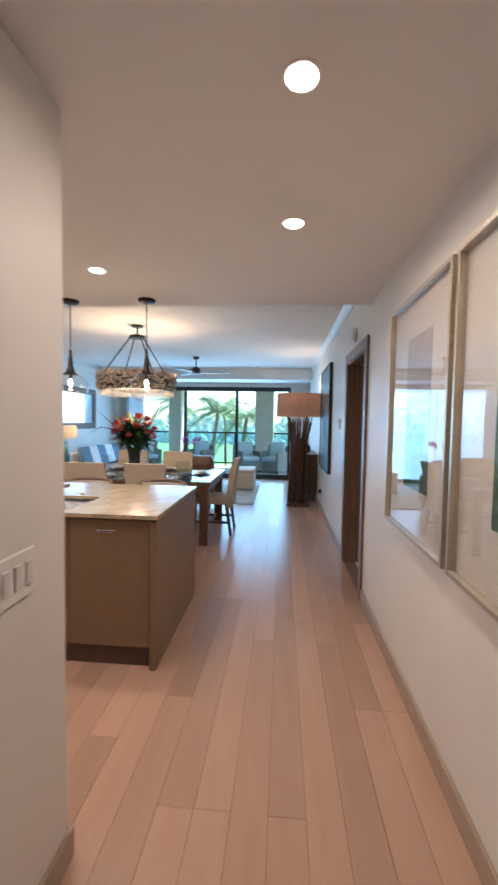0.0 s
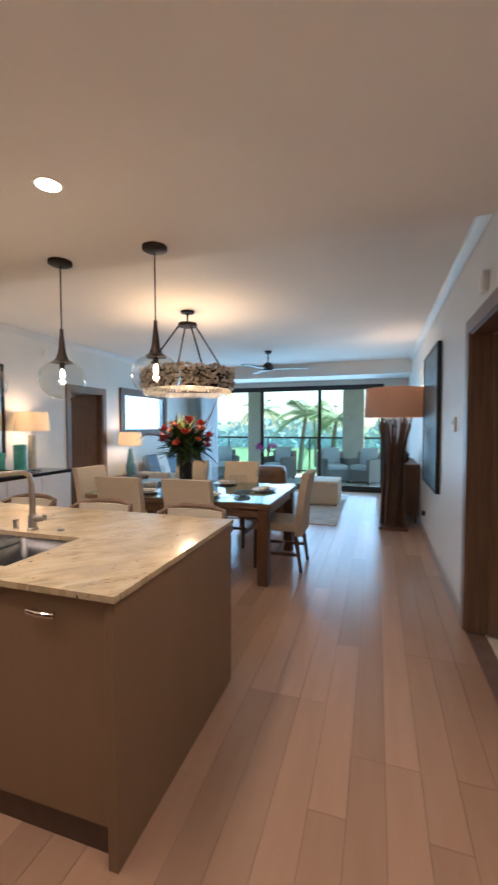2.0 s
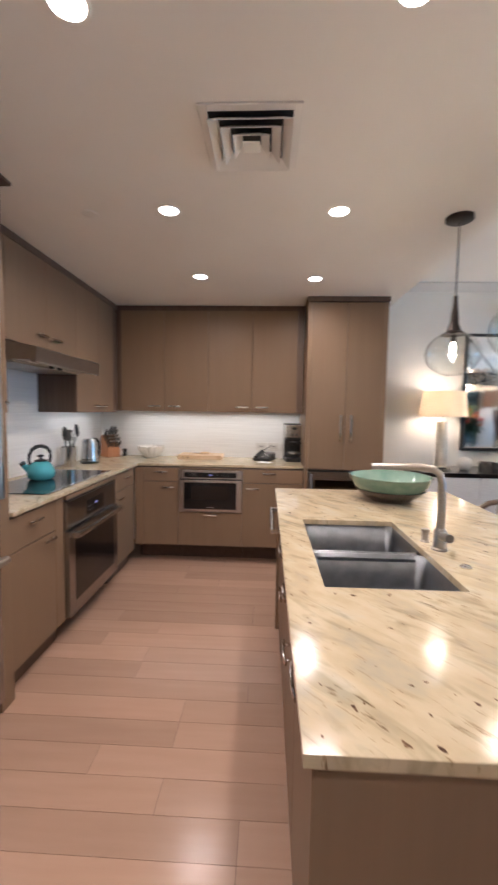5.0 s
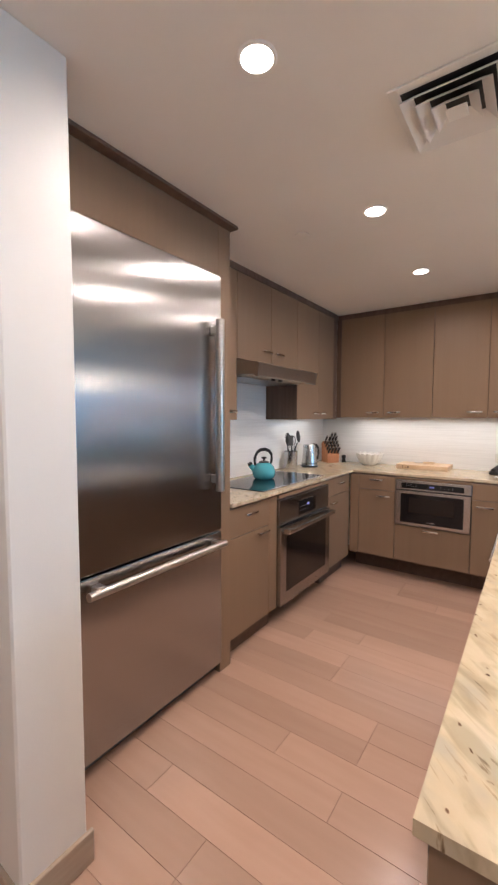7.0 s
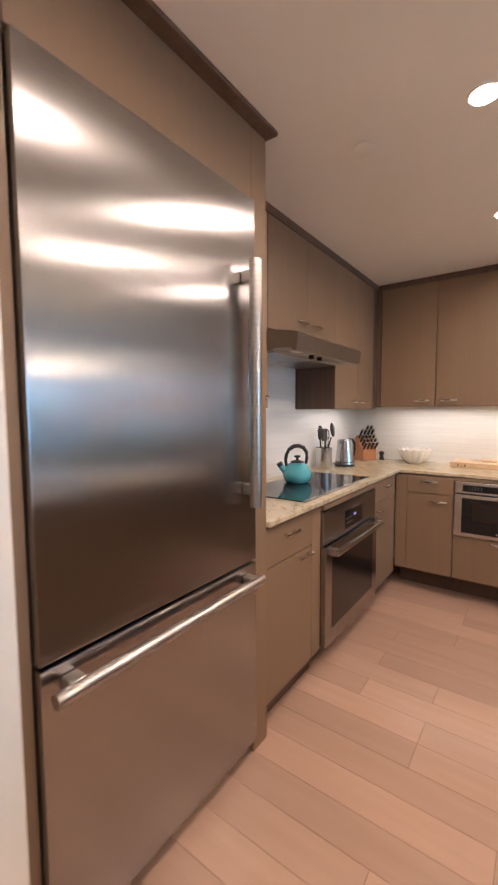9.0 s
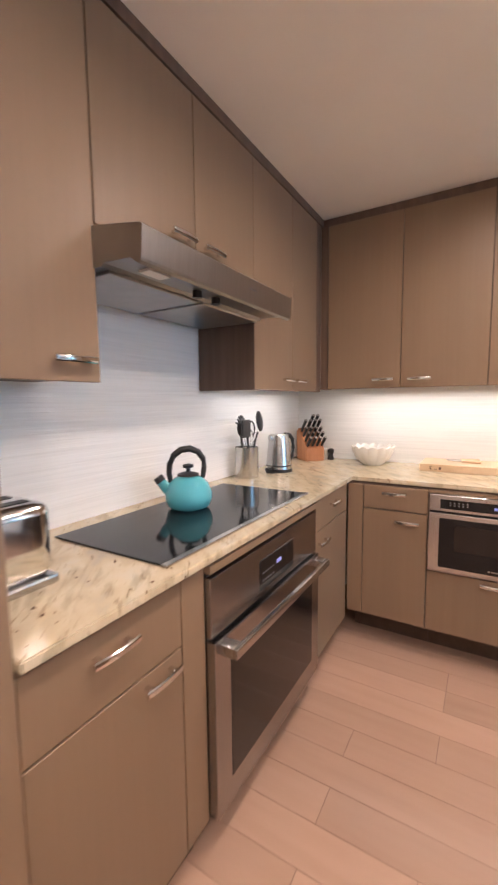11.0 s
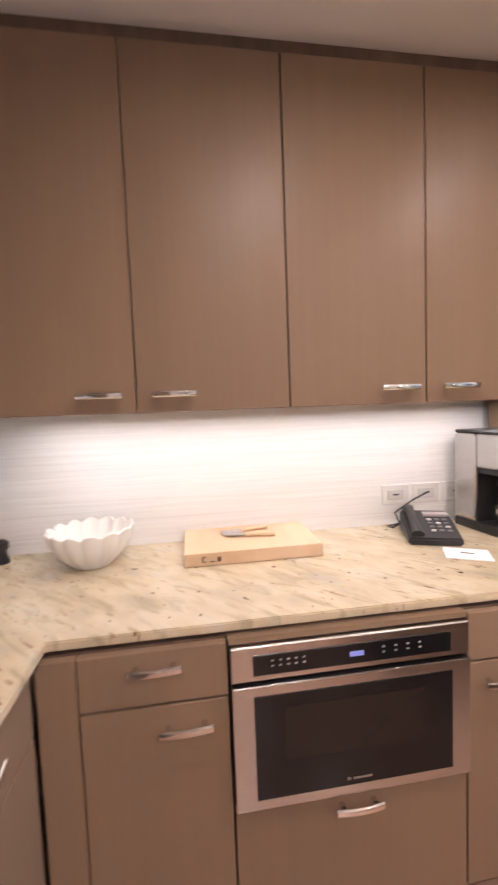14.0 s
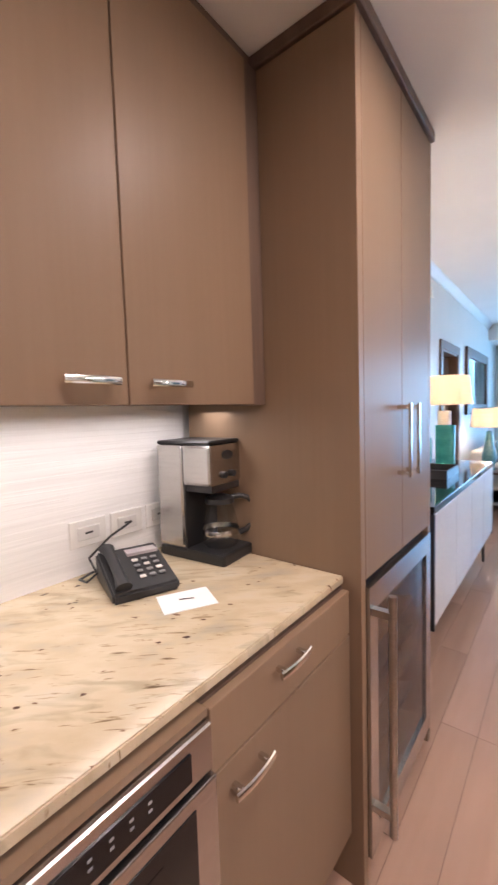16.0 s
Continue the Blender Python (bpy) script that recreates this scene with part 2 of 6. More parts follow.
STOOLCREAM = surface("pale_stool_upholstery", (0.62, 0.57, 0.49), (0.69, 0.64, 0.56), 90, rough=0.85, bump=0.25, fine=320, wear=0.04)
STOOLWOOD = surface("greyed_stool_wood", (0.14, 0.09, 0.063), (0.21, 0.14, 0.10), 22, (2, 2, 2), rough=0.45, bump=0.12)
LEATHER = surface("dark_leather", (0.020, 0.017, 0.018), (0.035, 0.030, 0.030), 30, rough=0.4, bump=0.25, fine=150)
BROWNLEATHER = surface("brown_leather", (0.16, 0.075, 0.038), (0.23, 0.115, 0.060), 12, rough=0.42, bump=0.25, fine=120, wear=0.12)
SOFAFABRIC = surface("grey_white_sofa_fabric", (0.50, 0.49, 0.47), (0.60, 0.58, 0.55), 80, rough=0.9, bump=0.25, fine=260)
BLUEFABRIC = surface("blue_cushion_fabric", (0.08, 0.15, 0.22), (0.20, 0.30, 0.38), 40, rough=0.9, bump=0.3, fine=240)
WHITEFABRIC = surface("white_linen", (0.72, 0.71, 0.68), (0.78, 0.77, 0.74), 60, rough=0.9, bump=0.2, fine=240)
RUG = surface("pale_woven_rug", (0.42, 0.40, 0.37), (0.58, 0.56, 0.52), 5, rough=0.95, bump=0.5, fine=200, wear=0.1)
CREDENZA = surface("white_textured_lacquer", (0.66, 0.66, 0.66), (0.74, 0.74, 0.74), 16, (1, 3, 8), rough=0.4, bump=0.7, fine=24, wear=0.03)
TEALENAMEL = surface("turquoise_enamel", (0.085, 0.40, 0.46), (0.11, 0.46, 0.53), 5, rough=0.12, bump=0.0, coat=0.5)
TEALGLASS = surface("teal_glass", (0.05, 0.34, 0.31), (0.10, 0.48, 0.43), 7, (1, 1, 2), rough=0.12, bump=0.05, coat=0.3)
AQUAGLASS = surface("aqua_glazed_ceramic", (0.07, 0.24, 0.28), (0.20, 0.42, 0.45), 22, rough=0.2, bump=0.1, coat=0.3)
BOWLIN = surface("celadon_glaze", (0.15, 0.29, 0.24), (0.25, 0.38, 0.31), 9, rough=0.14, bump=0.06, coat=0.5, wear=0.12)
BOWLOUT = surface("green_brown_glaze", (0.09, 0.18, 0.14), (0.20, 0.29, 0.22), 7, (1, 1, 2), rough=0.16, bump=0.08, coat=0.5, wear=0.2)
BOWLFOOT = surface("dark_plum_glaze", (0.020, 0.012, 0.012), (0.05, 0.03, 0.028), 9, rough=0.2, bump=0.1, coat=0.4)
WHITECERAMIC = surface("white_ceramic", (0.72, 0.69, 0.64), (0.78, 0.75, 0.70), 8, rough=0.25, bump=0.03)
ALABASTER = surface("alabaster_stone", (0.62, 0.56, 0.47), (0.76, 0.71, 0.63), 9, (1, 1, 2), rough=0.35, bump=0.05, wear=0.1)
MAPLE = surface("maple_board", (0.58, 0.40, 0.24), (0.68, 0.50, 0.33), 10, (1, 0.2, 1), rough=0.5, bump=0.06)
BLOCKWOOD = surface("cherry_knife_block", (0.36, 0.14, 0.055), (0.46, 0.20, 0.085), 16, (3, 3, 0.4), rough=0.4, bump=0.06)
WHITEPLASTIC = surface("white_plastic", (0.74, 0.72, 0.68), (0.78, 0.76, 0.72), 6, rough=0.35, bump=0.0)
VENTWHITE = surface("white_vent_enamel", (0.78, 0.75, 0.71), (0.82, 0.79, 0.75), 6, rough=0.5, bump=0.02)
TRIMGREY = surface("dim_grey_print", (0.20, 0.20, 0.20), (0.26, 0.26, 0.26), 12, rough=0.5, bump=0.0)
PAPER = surface("white_paper", (0.80, 0.80, 0.79), (0.83, 0.83, 0.82), 12, rough=0.8, bump=0.02)
MATBOARD = surface("white_mat_board", (0.70, 0.68, 0.63), (0.74, 0.72, 0.67), 40, rough=0.9, bump=0.05, fine=300)
PRINTGREY = surface("lilac_grey_print", (0.36, 0.32, 0.32), (0.48, 0.43, 0.42), 7, (1, 1, 3), rough=0.8, bump=0.04, wear=0.15)
PRINTGREEN = surface("deep_green_print", (0.045, 0.11, 0.07), (0.09, 0.18, 0.12), 9, rough=0.8, bump=0.04, wear=0.2)
CHAMPAGNE = surface("champagne_metal_frame", (0.52, 0.46, 0.36), (0.60, 0.54, 0.43), 20, (1, 1, 8), rough=0.35, metal=0.75, bump=0.03)
SEAPRINT = surface("teal_seascape_canvas", (0.025, 0.07, 0.085), (0.14, 0.24, 0.26), 3.5, (1, 0.7, 2.5), rough=0.35, bump=0.1, wear=0.25, detail=9)
MIRROR = surface("mirror_silver", (0.86, 0.88, 0.88), (0.88, 0.90, 0.90), 2, rough=0.03, metal=1.0, bump=0.0, wear=0.0)
LEAF = surface("green_leaf", (0.018, 0.045, 0.014), (0.045, 0.095, 0.025), 10, rough=0.45, bump=0.1, island=True, vary=0.3)
LIME = surface("lime_leaf", (0.13, 0.20, 0.04), (0.24, 0.30, 0.07), 10, rough=0.45, bump=0.1)
ORANGEFLOWER = surface("orange_petal", (0.70, 0.16, 0.05), (0.80, 0.28, 0.12), 8, rough=0.35, bump=0.05, island=True, vary=0.2)
REDFLOWER = surface("coral_red_petal", (0.52, 0.045, 0.04), (0.68, 0.10, 0.075), 8, rough=0.3, bump=0.05, island=True, vary=0.2)
PINKFLOWER = surface("pale_pink_petal", (0.66, 0.30, 0.28), (0.74, 0.40, 0.36), 8, rough=0.4, bump=0.05)
ORCHID = surface("magenta_orchid_petal", (0.42, 0.02, 0.32), (0.56, 0.05, 0.44), 8, rough=0.4, bump=0.05)
STICK = surface("reddish_twig", (0.17, 0.05, 0.03), (0.26, 0.10, 0.06), 20, rough=0.6, bump=0.2)
CONCRETE = surface("balcony_stone", (0.48, 0.45, 0.41), (0.58, 0.55, 0.50), 5, rough=0.7, bump=0.1)
STUCCO = surface("cream_stucco", (0.52, 0.50, 0.46), (0.60, 0.58, 0.53), 6, rough=0.9, bump=0.3, fine=90)
WICKER = surface("grey_wicker", (0.20, 0.19, 0.18), (0.34, 0.32, 0.30), 60, (1, 1, 3), rough=0.7, bump=0.6, fine=120)
PALEBLUE = surface("pale_blue_outdoor_cushion", (0.62, 0.68, 0.74), (0.70, 0.75, 0.80), 40, rough=0.9, bump=0.2)
GRASS = surface("lawn", (0.15, 0.25, 0.10), (0.21, 0.32, 0.14), 0.5, rough=0.9, bump=0.4, fine=8, wear=0.2)
# Distance haze put into the foliage colour: bluish base plus a faint glow.
HAZEPAINT = surface("far_foliage_painted_haze", (0.16, 0.27, 0.26), (0.24, 0.36, 0.35), 0.3, rough=0.95, bump=0.0, island=True, vary=0.12)
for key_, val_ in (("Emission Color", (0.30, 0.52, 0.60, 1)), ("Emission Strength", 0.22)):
    HAZEPAINT.node_tree.nodes["Principled BSDF"].inputs[key_].default_value = val_
FROND = surface("palm_frond", (0.14, 0.24, 0.11), (0.22, 0.33, 0.17), 3, rough=0.5, bump=0.1, island=True, vary=0.3)
BARK = surface("palm_bark", (0.16, 0.12, 0.09), (0.28, 0.22, 0.17), 8, (1, 1, 5), rough=0.9, bump=0.6, fine=20)
SHELL = surface("shell_capiz_pieces", (0.50, 0.40, 0.30), (0.70, 0.59, 0.47), 30, rough=0.5, bump=0.2, fine=60, island=True, vary=0.35)
PENDANTGLASS = clear_glass("pendant_glass", (0.95, 0.97, 0.96), 0.02, 1.9)
PANEGLASS = clear_glass("window_glass", (0.80, 0.94, 0.98), 0.01, 1.35)
WINEGLASS = clear_glass("drinking_glass", (0.93, 0.95, 0.95), 0.02, 1.5)
TABLEGLASS = clear_glass("table_top_glass", (0.80, 0.92, 0.88), 0.02, 1.6)
PICGLASS = clear_glass("picture_glass", (0.98, 0.98, 0.98), 0.01, 1.36)
TINTGLASS = clear_glass("tinted_glass", (0.55, 0.52, 0.50), 0.03, 1.5)
CANGLOW = glowing("can_lamp_glow", (1.0, 0.93, 0.82), 8)
BULB = glowing("bulb_glow", (1.0, 0.86, 0.66), 22)
CHANDGLOW = glowing("chandelier_lining_glow", (1.0, 0.80, 0.52), 0.9)
DISPLAY = glowing("blue_display_glow", (0.28, 0.34, 0.85), 0.022)
for glass_ in (BLACKGLASS, DARKGLASS):
    glass_.node_tree.nodes["Principled BSDF"].inputs["Specular IOR Level"].default_value = 0.36


def shade_material(name, colour, glow):
    """Lampshade linen lit from within: passes its bulb's light."""
    m, t, b = nodes_of(name)
    n, l = t.nodes, t.links
    tr, mix, out = n.new("ShaderNodeBsdfTranslucent"), n.new("ShaderNodeMixShader"), n["Material Output"]
    ns = n.new("ShaderNodeTexNoise")
    ns.inputs["Scale"].default_value = 180
    r = n.new("ShaderNodeValToRGB")
    r.color_ramp.elements[0].color = (colour[0] * 0.85, colour[1] * 0.85, colour[2] * 0.85, 1)
    r.color_ramp.elements[1].color = (*colour, 1)
    co = n.new("ShaderNodeTexCoord")
    l.new(co.outputs["Object"], ns.inputs["Vector"])
    l.new(ns.outputs["Fac"], r.inputs[0])
    l.new(r.outputs[0], b.inputs["Base Color"])
    l.new(r.outputs[0], tr.inputs[0])
    b.inputs["Roughness"].default_value = 0.9
    mix.inputs[0].default_value = glow
    l.new(b.outputs[0], mix.inputs[1])
    l.new(tr.outputs[0], mix.inputs[2])
    l.new(mix.outputs[0], out.inputs[0])
    return m


LINEN = shade_material("linen_shade", (0.84, 0.75, 0.63), 0.45)
BROWNLINEN = shade_material("brown_linen_shade", (0.60, 0.45, 0.37), 0.45)
CURTAIN = shade_material("white_sheer_curtain", (0.85, 0.86, 0.86), 0.5)


# ---- building tools ----
def box(bm, x0, y0, z0, x1, y1, z1, bevel=0.0, seg=1):
    r = bmesh.ops.create_cube(bm, size=1.0)
    bmesh.ops.transform(bm, matrix=Matrix.Translation(((x0 + x1) / 2, (y0 + y1) / 2, (z0 + z1) / 2)) @ Matrix.Diagonal((abs(x1 - x0), abs(y1 - y0), abs(z1 - z0), 1)), verts=r["verts"])
    if bevel:
        es = list({e for v in r["verts"] for e in v.link_edges})
        bmesh.ops.bevel(bm, geom=es, offset=bevel, segments=seg, affect="EDGES", profile=0.6)
    return bm


def lathe(bm, profile, cx=0.0, cy=0.0, seg=32, wave=None, axis=None, caps=True):
    """Turns (radius, height) pairs about an upright axis; axis: a matrix laid on the result."""
    rings = []
    for k, (r, z) in enumerate(profile):
        ring = []
        for i in range(seg):
            a = 2 * math.pi * i / seg
            rr = r * (wave(a, k) if wave else 1)
            ring.append(bm.verts.new((cx + rr * math.cos(a), cy + rr * math.sin(a), z)))
        rings.append(ring)
    for p, q in zip(rings, rings[1:]):
        for i in range(seg):
            bm.faces.new((p[i], p[(i + 1) % seg], q[(i + 1) % seg], q[i]))
    if caps and profile[0][0] > 1e-4:
        bm.faces.new(list(reversed(rings[0])))
    if caps and profile[-1][0] > 1e-4:
        bm.faces.new(rings[-1])
    if axis is not None:
        bmesh.ops.transform(bm, matrix=axis, verts=[v for ring in rings for v in ring])
    return bm


def tube(bm, path, radius, seg=10, flat=1.0, caps=True):
    """A round bar along a path; radius may be a list. flat squeezes it across."""
    pts = [Vector(p) for p in path]
    rad = radius if isinstance(radius, (list, tuple)) else [radius] * len(pts)
    rings, up = [], Vector((0, 0, 1))
    for i, p in enumerate(pts):
        d = (pts[min(i + 1, len(pts) - 1)] - pts[max(i - 1, 0)]).normalized()
        ref = up if abs(d.dot(up)) < 0.95 else Vector((0, 1, 0))
        s = d.cross(ref).normalized()
        u = s.cross(d).normalized()
        rings.append([bm.verts.new(p + s * math.cos(2 * math.pi * k / seg) * rad[i] + u * math.sin(2 * math.pi * k / seg) * rad[i] * flat) for k in range(seg)])
    for a, b in zip(rings, rings[1:]):
        for k in range(seg):
            bm.faces.new((a[k], a[(k + 1) % seg], b[(k + 1) % seg], b[k]))
    if caps:
        bm.faces.new(list(reversed(rings[0])))
        bm.faces.new(rings[-1])
    return bm


def ring_frame(x0, z0, x1, z1, side, rail, y0, y1):
    """A rectangular frame in one piece: side stiles and top and bottom rails."""
    bm = B()
    outer, inner = ((x0, z0), (x1, z0), (x1, z1), (x0, z1)), ((x0 + side, z0 + rail), (x1 - side, z0 + rail), (x1 - side, z1 - rail), (x0 + side, z1 - rail))
    rings = [[bm.verts.new((x, y, z)) for x, z in loop] for loop, y in ((outer, y0), (inner, y0), (inner, y1), (outer, y1))]
    for p, q in zip(rings, rings[1:] + rings[:1]):
        for i in range(4):
            bm.faces.new((p[i], p[(i + 1) % 4], q[(i + 1) % 4], q[i]))
    bmesh.ops.bevel(bm, geom=[e for e in bm.edges if e.calc_face_angle(0) > .8], offset=.002, segments=1, affect="EDGES")
    return bm


def mesh_of(name, bm, material, smooth=False):
    bmesh.ops.recalc_face_normals(bm, faces=bm.faces[:])
    me = bpy.data.meshes.new(name)
    bm.to_mesh(me)
    bm.free()
    me.materials.append(material)
    if smooth:
        for p in me.polygons:
            p.use_smooth = True
        me.set_sharp_from_angle(angle=radians(38))
    return me


def part(name, bm, material, parent, label="", smooth=False):
    ob = new(name, mesh_of(name, bm, material, smooth))
    ob.parent = parent
    if label:
        ob["label"] = label
    return ob


def thing(name, x, y, z, rz=0, label="", category="", group=""):
    ob = new(name)
    ob.empty_display_size = 0.1
    ob.matrix_basis = pose(x, y, z, 0, 0, rz)
    return tagged(ob, label, category, group)


def single(name, bm, material, x, y, z, rz=0, label="", category="", group="", smooth=False):
    ob = new(name, mesh_of(name, bm, material, smooth))
    ob.matrix_basis = pose(x, y, z, 0, 0, rz)
    return tagged(ob, label, category, group)


def structure(name, bm, material, label, category, smooth=False):
    return tagged(new(name, mesh_of(name, bm, material, smooth)), label, category, "", "structure")


def B():
    return bmesh.new()


def boxes(*rows, bevel=0.0, seg=1):
    bm = B()
    for r in rows:
        box(bm, *r, bevel=bevel, seg=seg)
    return bm


# ---- the shell of the place ----
XE, XS, YT, XK, XD, YW = 0.31, -1.045, 0.85, -4.725, -4.685, 10.64   # east wall, stub wall, tile wall, kitchen west, dining west, window wall
structure("wall_east", boxes((XE, -1.3, 0, XE + .12, 3.85, 2.8), (XE, 4.74, 0, XE + .12, YW + .2, 2.8), (XE, 3.85, 2.07, XE + .12, 4.74, 2.8)), WALL, "warm white painted wall along the hall", "wall")
structure("wall_stub", boxes((XS - .2, -1.3, 0, XS, 1.69, 2.385), bevel=0.006), WALL, "warm white end wall beside the refrigerator", "wall")
structure("wall_south", boxes((XK - .12, YT - .12, 0, XS - .2, YT, 2.385)), WALL, "white wall behind the range", "wall")
structure("wall_hall_end", boxes((XS - .2, -1.42, 0, XE + .12, -1.3, 2.4)), WALL, "plain white wall closing the hall", "wall")
structure("wall_kitchen_west", boxes((XK - .12, YT, 0, XK, 3.635, 2.385)), WALL, "white wall behind the kitchen counter", "wall")
structure("wall_dining_west", boxes((XD - .12, 3.635, 0, XD, 6.59, 2.8), (XD - .12, 7.33, 0, XD, YW + .2, 2.8), (XD - .12, 6.59, 1.975, XD, 7.33, 2.8)), WALL, "warm white painted wall of the dining room", "wall")
structure("wall_window", boxes((XD, YW, 0, -4.40, YW + .2, 2.8), (-0.16, YW, 0, XE, YW + .2, 2.8), (-4.40, YW, 2.33, -0.16, YW + .2, 2.8)), WALL, "wall round the wide sliding glass door", "wall")
structure("ceiling_kitchen", boxes((XK - .12, -1.42, 2.385, XE + .12, 3.735, 2.90)), CEIL, "lowered warm white kitchen ceiling", "ceiling")
structure("ceiling_dining", boxes((XK - .12, 3.735, 2.69, XE + .12, YW + .2, 2.90), (XD, 9.75, 2.43, XE, YW, 2.69)), CEIL, "white dining and living room ceiling with a dropped header", "ceiling")


def crown(name, x, side, y0, y1):
    bm = B()
    prof = [(0, -.085), (.008, -.085), (.012, -.07), (.035, -.035), (.052, -.014), (.06, -.01), (.06, 0), (0, 0)]
    ends = [[bm.verts.new((x + side * a, y, 2.6895 + b)) for a, b in prof] for y in (y0, y1)]
    for i in range(len(prof)):
        j = (i + 1) % len(prof)
        bm.faces.new((ends[0][i], ends[0][j], ends[1][j], ends[1][i]))
    bm.faces.new(ends[0])
    bm.faces.new(list(reversed(ends[1])))
    structure(name, bm, TRIMWHITE, "white crown moulding", "moulding")


crown("trim_crown_east", XE, -1, 3.737, 9.748)
crown("trim_crown_west", XD, 1, 3.737, 9.748)


def baseboard(name, *rows):
    structure(name, boxes(*rows, bevel=0.003), BASEBOARD, "taupe wooden baseboard", "baseboard")


baseboard("baseboard_east", (XE - .015, -1.3, 0, XE, 3.76, .105), (XE - .015, 4.83, 0, XE, YW, .105))
baseboard("baseboard_stub", (XS, -1.3, 0, XS + .015, 1.705, .105), (XS - .215, 1.69, 0, XS, 1.705, .105))
baseboard("baseboard_west", (XD, 3.70, 0, XD + .015, 6.50, .105), (XD, 7.42, 0, XD + .015, YW, .105))


def casing(parent, x, side, y0, y1, top, w=.09, t=.02):
    xa, xb = sorted((x, x + side * t))
    part("casing", boxes((xa, y0 - w, 0, xb, y0, top), (xa, y1, 0, xb, y1 + w, top), (xa, y0 - w, top, xb, y1 + w, top + w), bevel=.003), DOORWOOD, parent)
    xa, xb = sorted((x + side * .004, x - side * .13))
    part("jamb", boxes((xa, y0, 0, xb, y0 + .018, top), (xa, y1 - .018, 0, xb, y1, top), (xa, y0 + .018, top - .018, xb, y1 - .018, top)), DOORWOOD, parent)


def door_leaf(parent, m, width, height):
    bm = boxes((0, -.02, .01, width, .02, height), bevel=.002)
    for z0, z1 in ((.18, .95), (1.1, height - .16)):
        box(bm, .12, -.028, z0, width - .12, .028, z1, bevel=.006)
    leaf = part("door_leaf", bm, DOORWOOD, parent, "dark brown wooden panel door standing open")
    leaf.matrix_basis = m
    h = part("door_handle", tube(B(), [(width - .07, -.02, 1.0), (width - .07, -.065, 1.0), (width - .18, -.065, 1.0)], .009), NICKEL, leaf, "satin nickel lever handle", True)
    return h


d1 = tagged(new("door_1"), "open doorway with brown wooden casing in the hall", "door", "", "structure")
casing(d1, XE, -1, 3.85, 4.74, 2.07)
door_leaf(d1, pose(XE + .13, 4.71, 0, 0, 0, -8), .84, 2.04)
d2 = tagged(new("door_2"), "brown wooden bedroom door standing ajar", "door", "", "structure")
casing(d2, XD, 1, 6.59, 7.33, 1.975)
door_leaf(d2, pose(XD - .10, 7.30, 0, 0, 0, -118), .70, 1.945)
structure("wall_side_room", boxes((2.3, 3.2, 0, 2.4, 6.2, 2.6), (XE + .12, 3.1, 0, 2.4, 3.2, 2.6), (XE + .12, 6.2, 0, 2.4, 6.3, 2.6), (XE + .12, 3.1, 2.6, 2.4, 6.3, 2.7), (XE + .12, 3.1, -.1, 2.4, 6.3, -.002)), WALL, "plain walls of the room beyond the hall doorway", "wall")
structure("wall_bedroom", boxes((-7.0, 5.4, 0, -6.9, 8.4, 2.6), (-6.9, 5.3, 0, XD - .12, 5.4, 2.6), (-6.9, 8.4, 0, XD - .12, 8.5, 2.6), (-7.0, 5.3, 2.6, XD - .12, 8.5, 2.7), (-7.0, 5.3, -.1, XD - .12, 8.5, -.002)), WALL, "plain walls of the bedroom beyond the doorway", "wall")

# wide sliding glass door with black frame
win = tagged(new("window_1"), "wide black-framed sliding glass door to the balcony", "window", "", "structure")
fy0, fy1 = YW + .04, YW + .12
part("window_frame", boxes((-4.40, fy0, 0, -4.34, fy1, 2.33), (-.22, fy0, 0, -.16, fy1, 2.33), (-4.34, fy0, 2.27, -.22, fy1, 2.33), (-4.34, fy0, 0, -.22, fy1, .05)), BLACKMETAL, win)
for x in (-2.855, -1.52):
    part("mullion", boxes((x - .035, fy0 + .01, .05, x + .035, fy1 - .01, 2.27), bevel=.003), BLACKMETAL, win)
for x0, x1 in ((-4.34, -2.89), (-2.82, -1.555), (-1.485, -.22)):
    part("sash", boxes((x0, fy0 + .02, .05, x1, fy1 - .02, .11), (x0, fy0 + .02, 2.23, x1, fy1 - .02, 2.27)), BLACKMETAL, win)
    p = part("pane", boxes((x0, YW + .078, .11, x1, YW + .084, 2.23)), PANEGLASS, win)
    p.visible_shadow = False
part("door_pull", boxes((-1.57, fy0 - .03, .9, -1.55, fy0 + .01, 1.15), bevel=.004), BLACKMETAL, win)


# ---- recessed lights, vent, sprinkler, detector ----
for cx, cy in CANS:
    t = thing("recessed_light", cx, cy, 2.385, 0, "round white recessed ceiling light, switched on", "ceiling light", "recessed kitchen lights")
    part("trim_ring", lathe(B(), [(.045, -.004), (.054, -.004), (.057, 0), (.045, 0), (.045, -.004)], seg=28, caps=False), CEIL, t, "", True)
    part("lamp", lathe(B(), [(.0, -.0045), (.0445, -.0045), (.0445, -.002), (0, -.002)], seg=24), CANGLOW, t, "glowing lamp face")

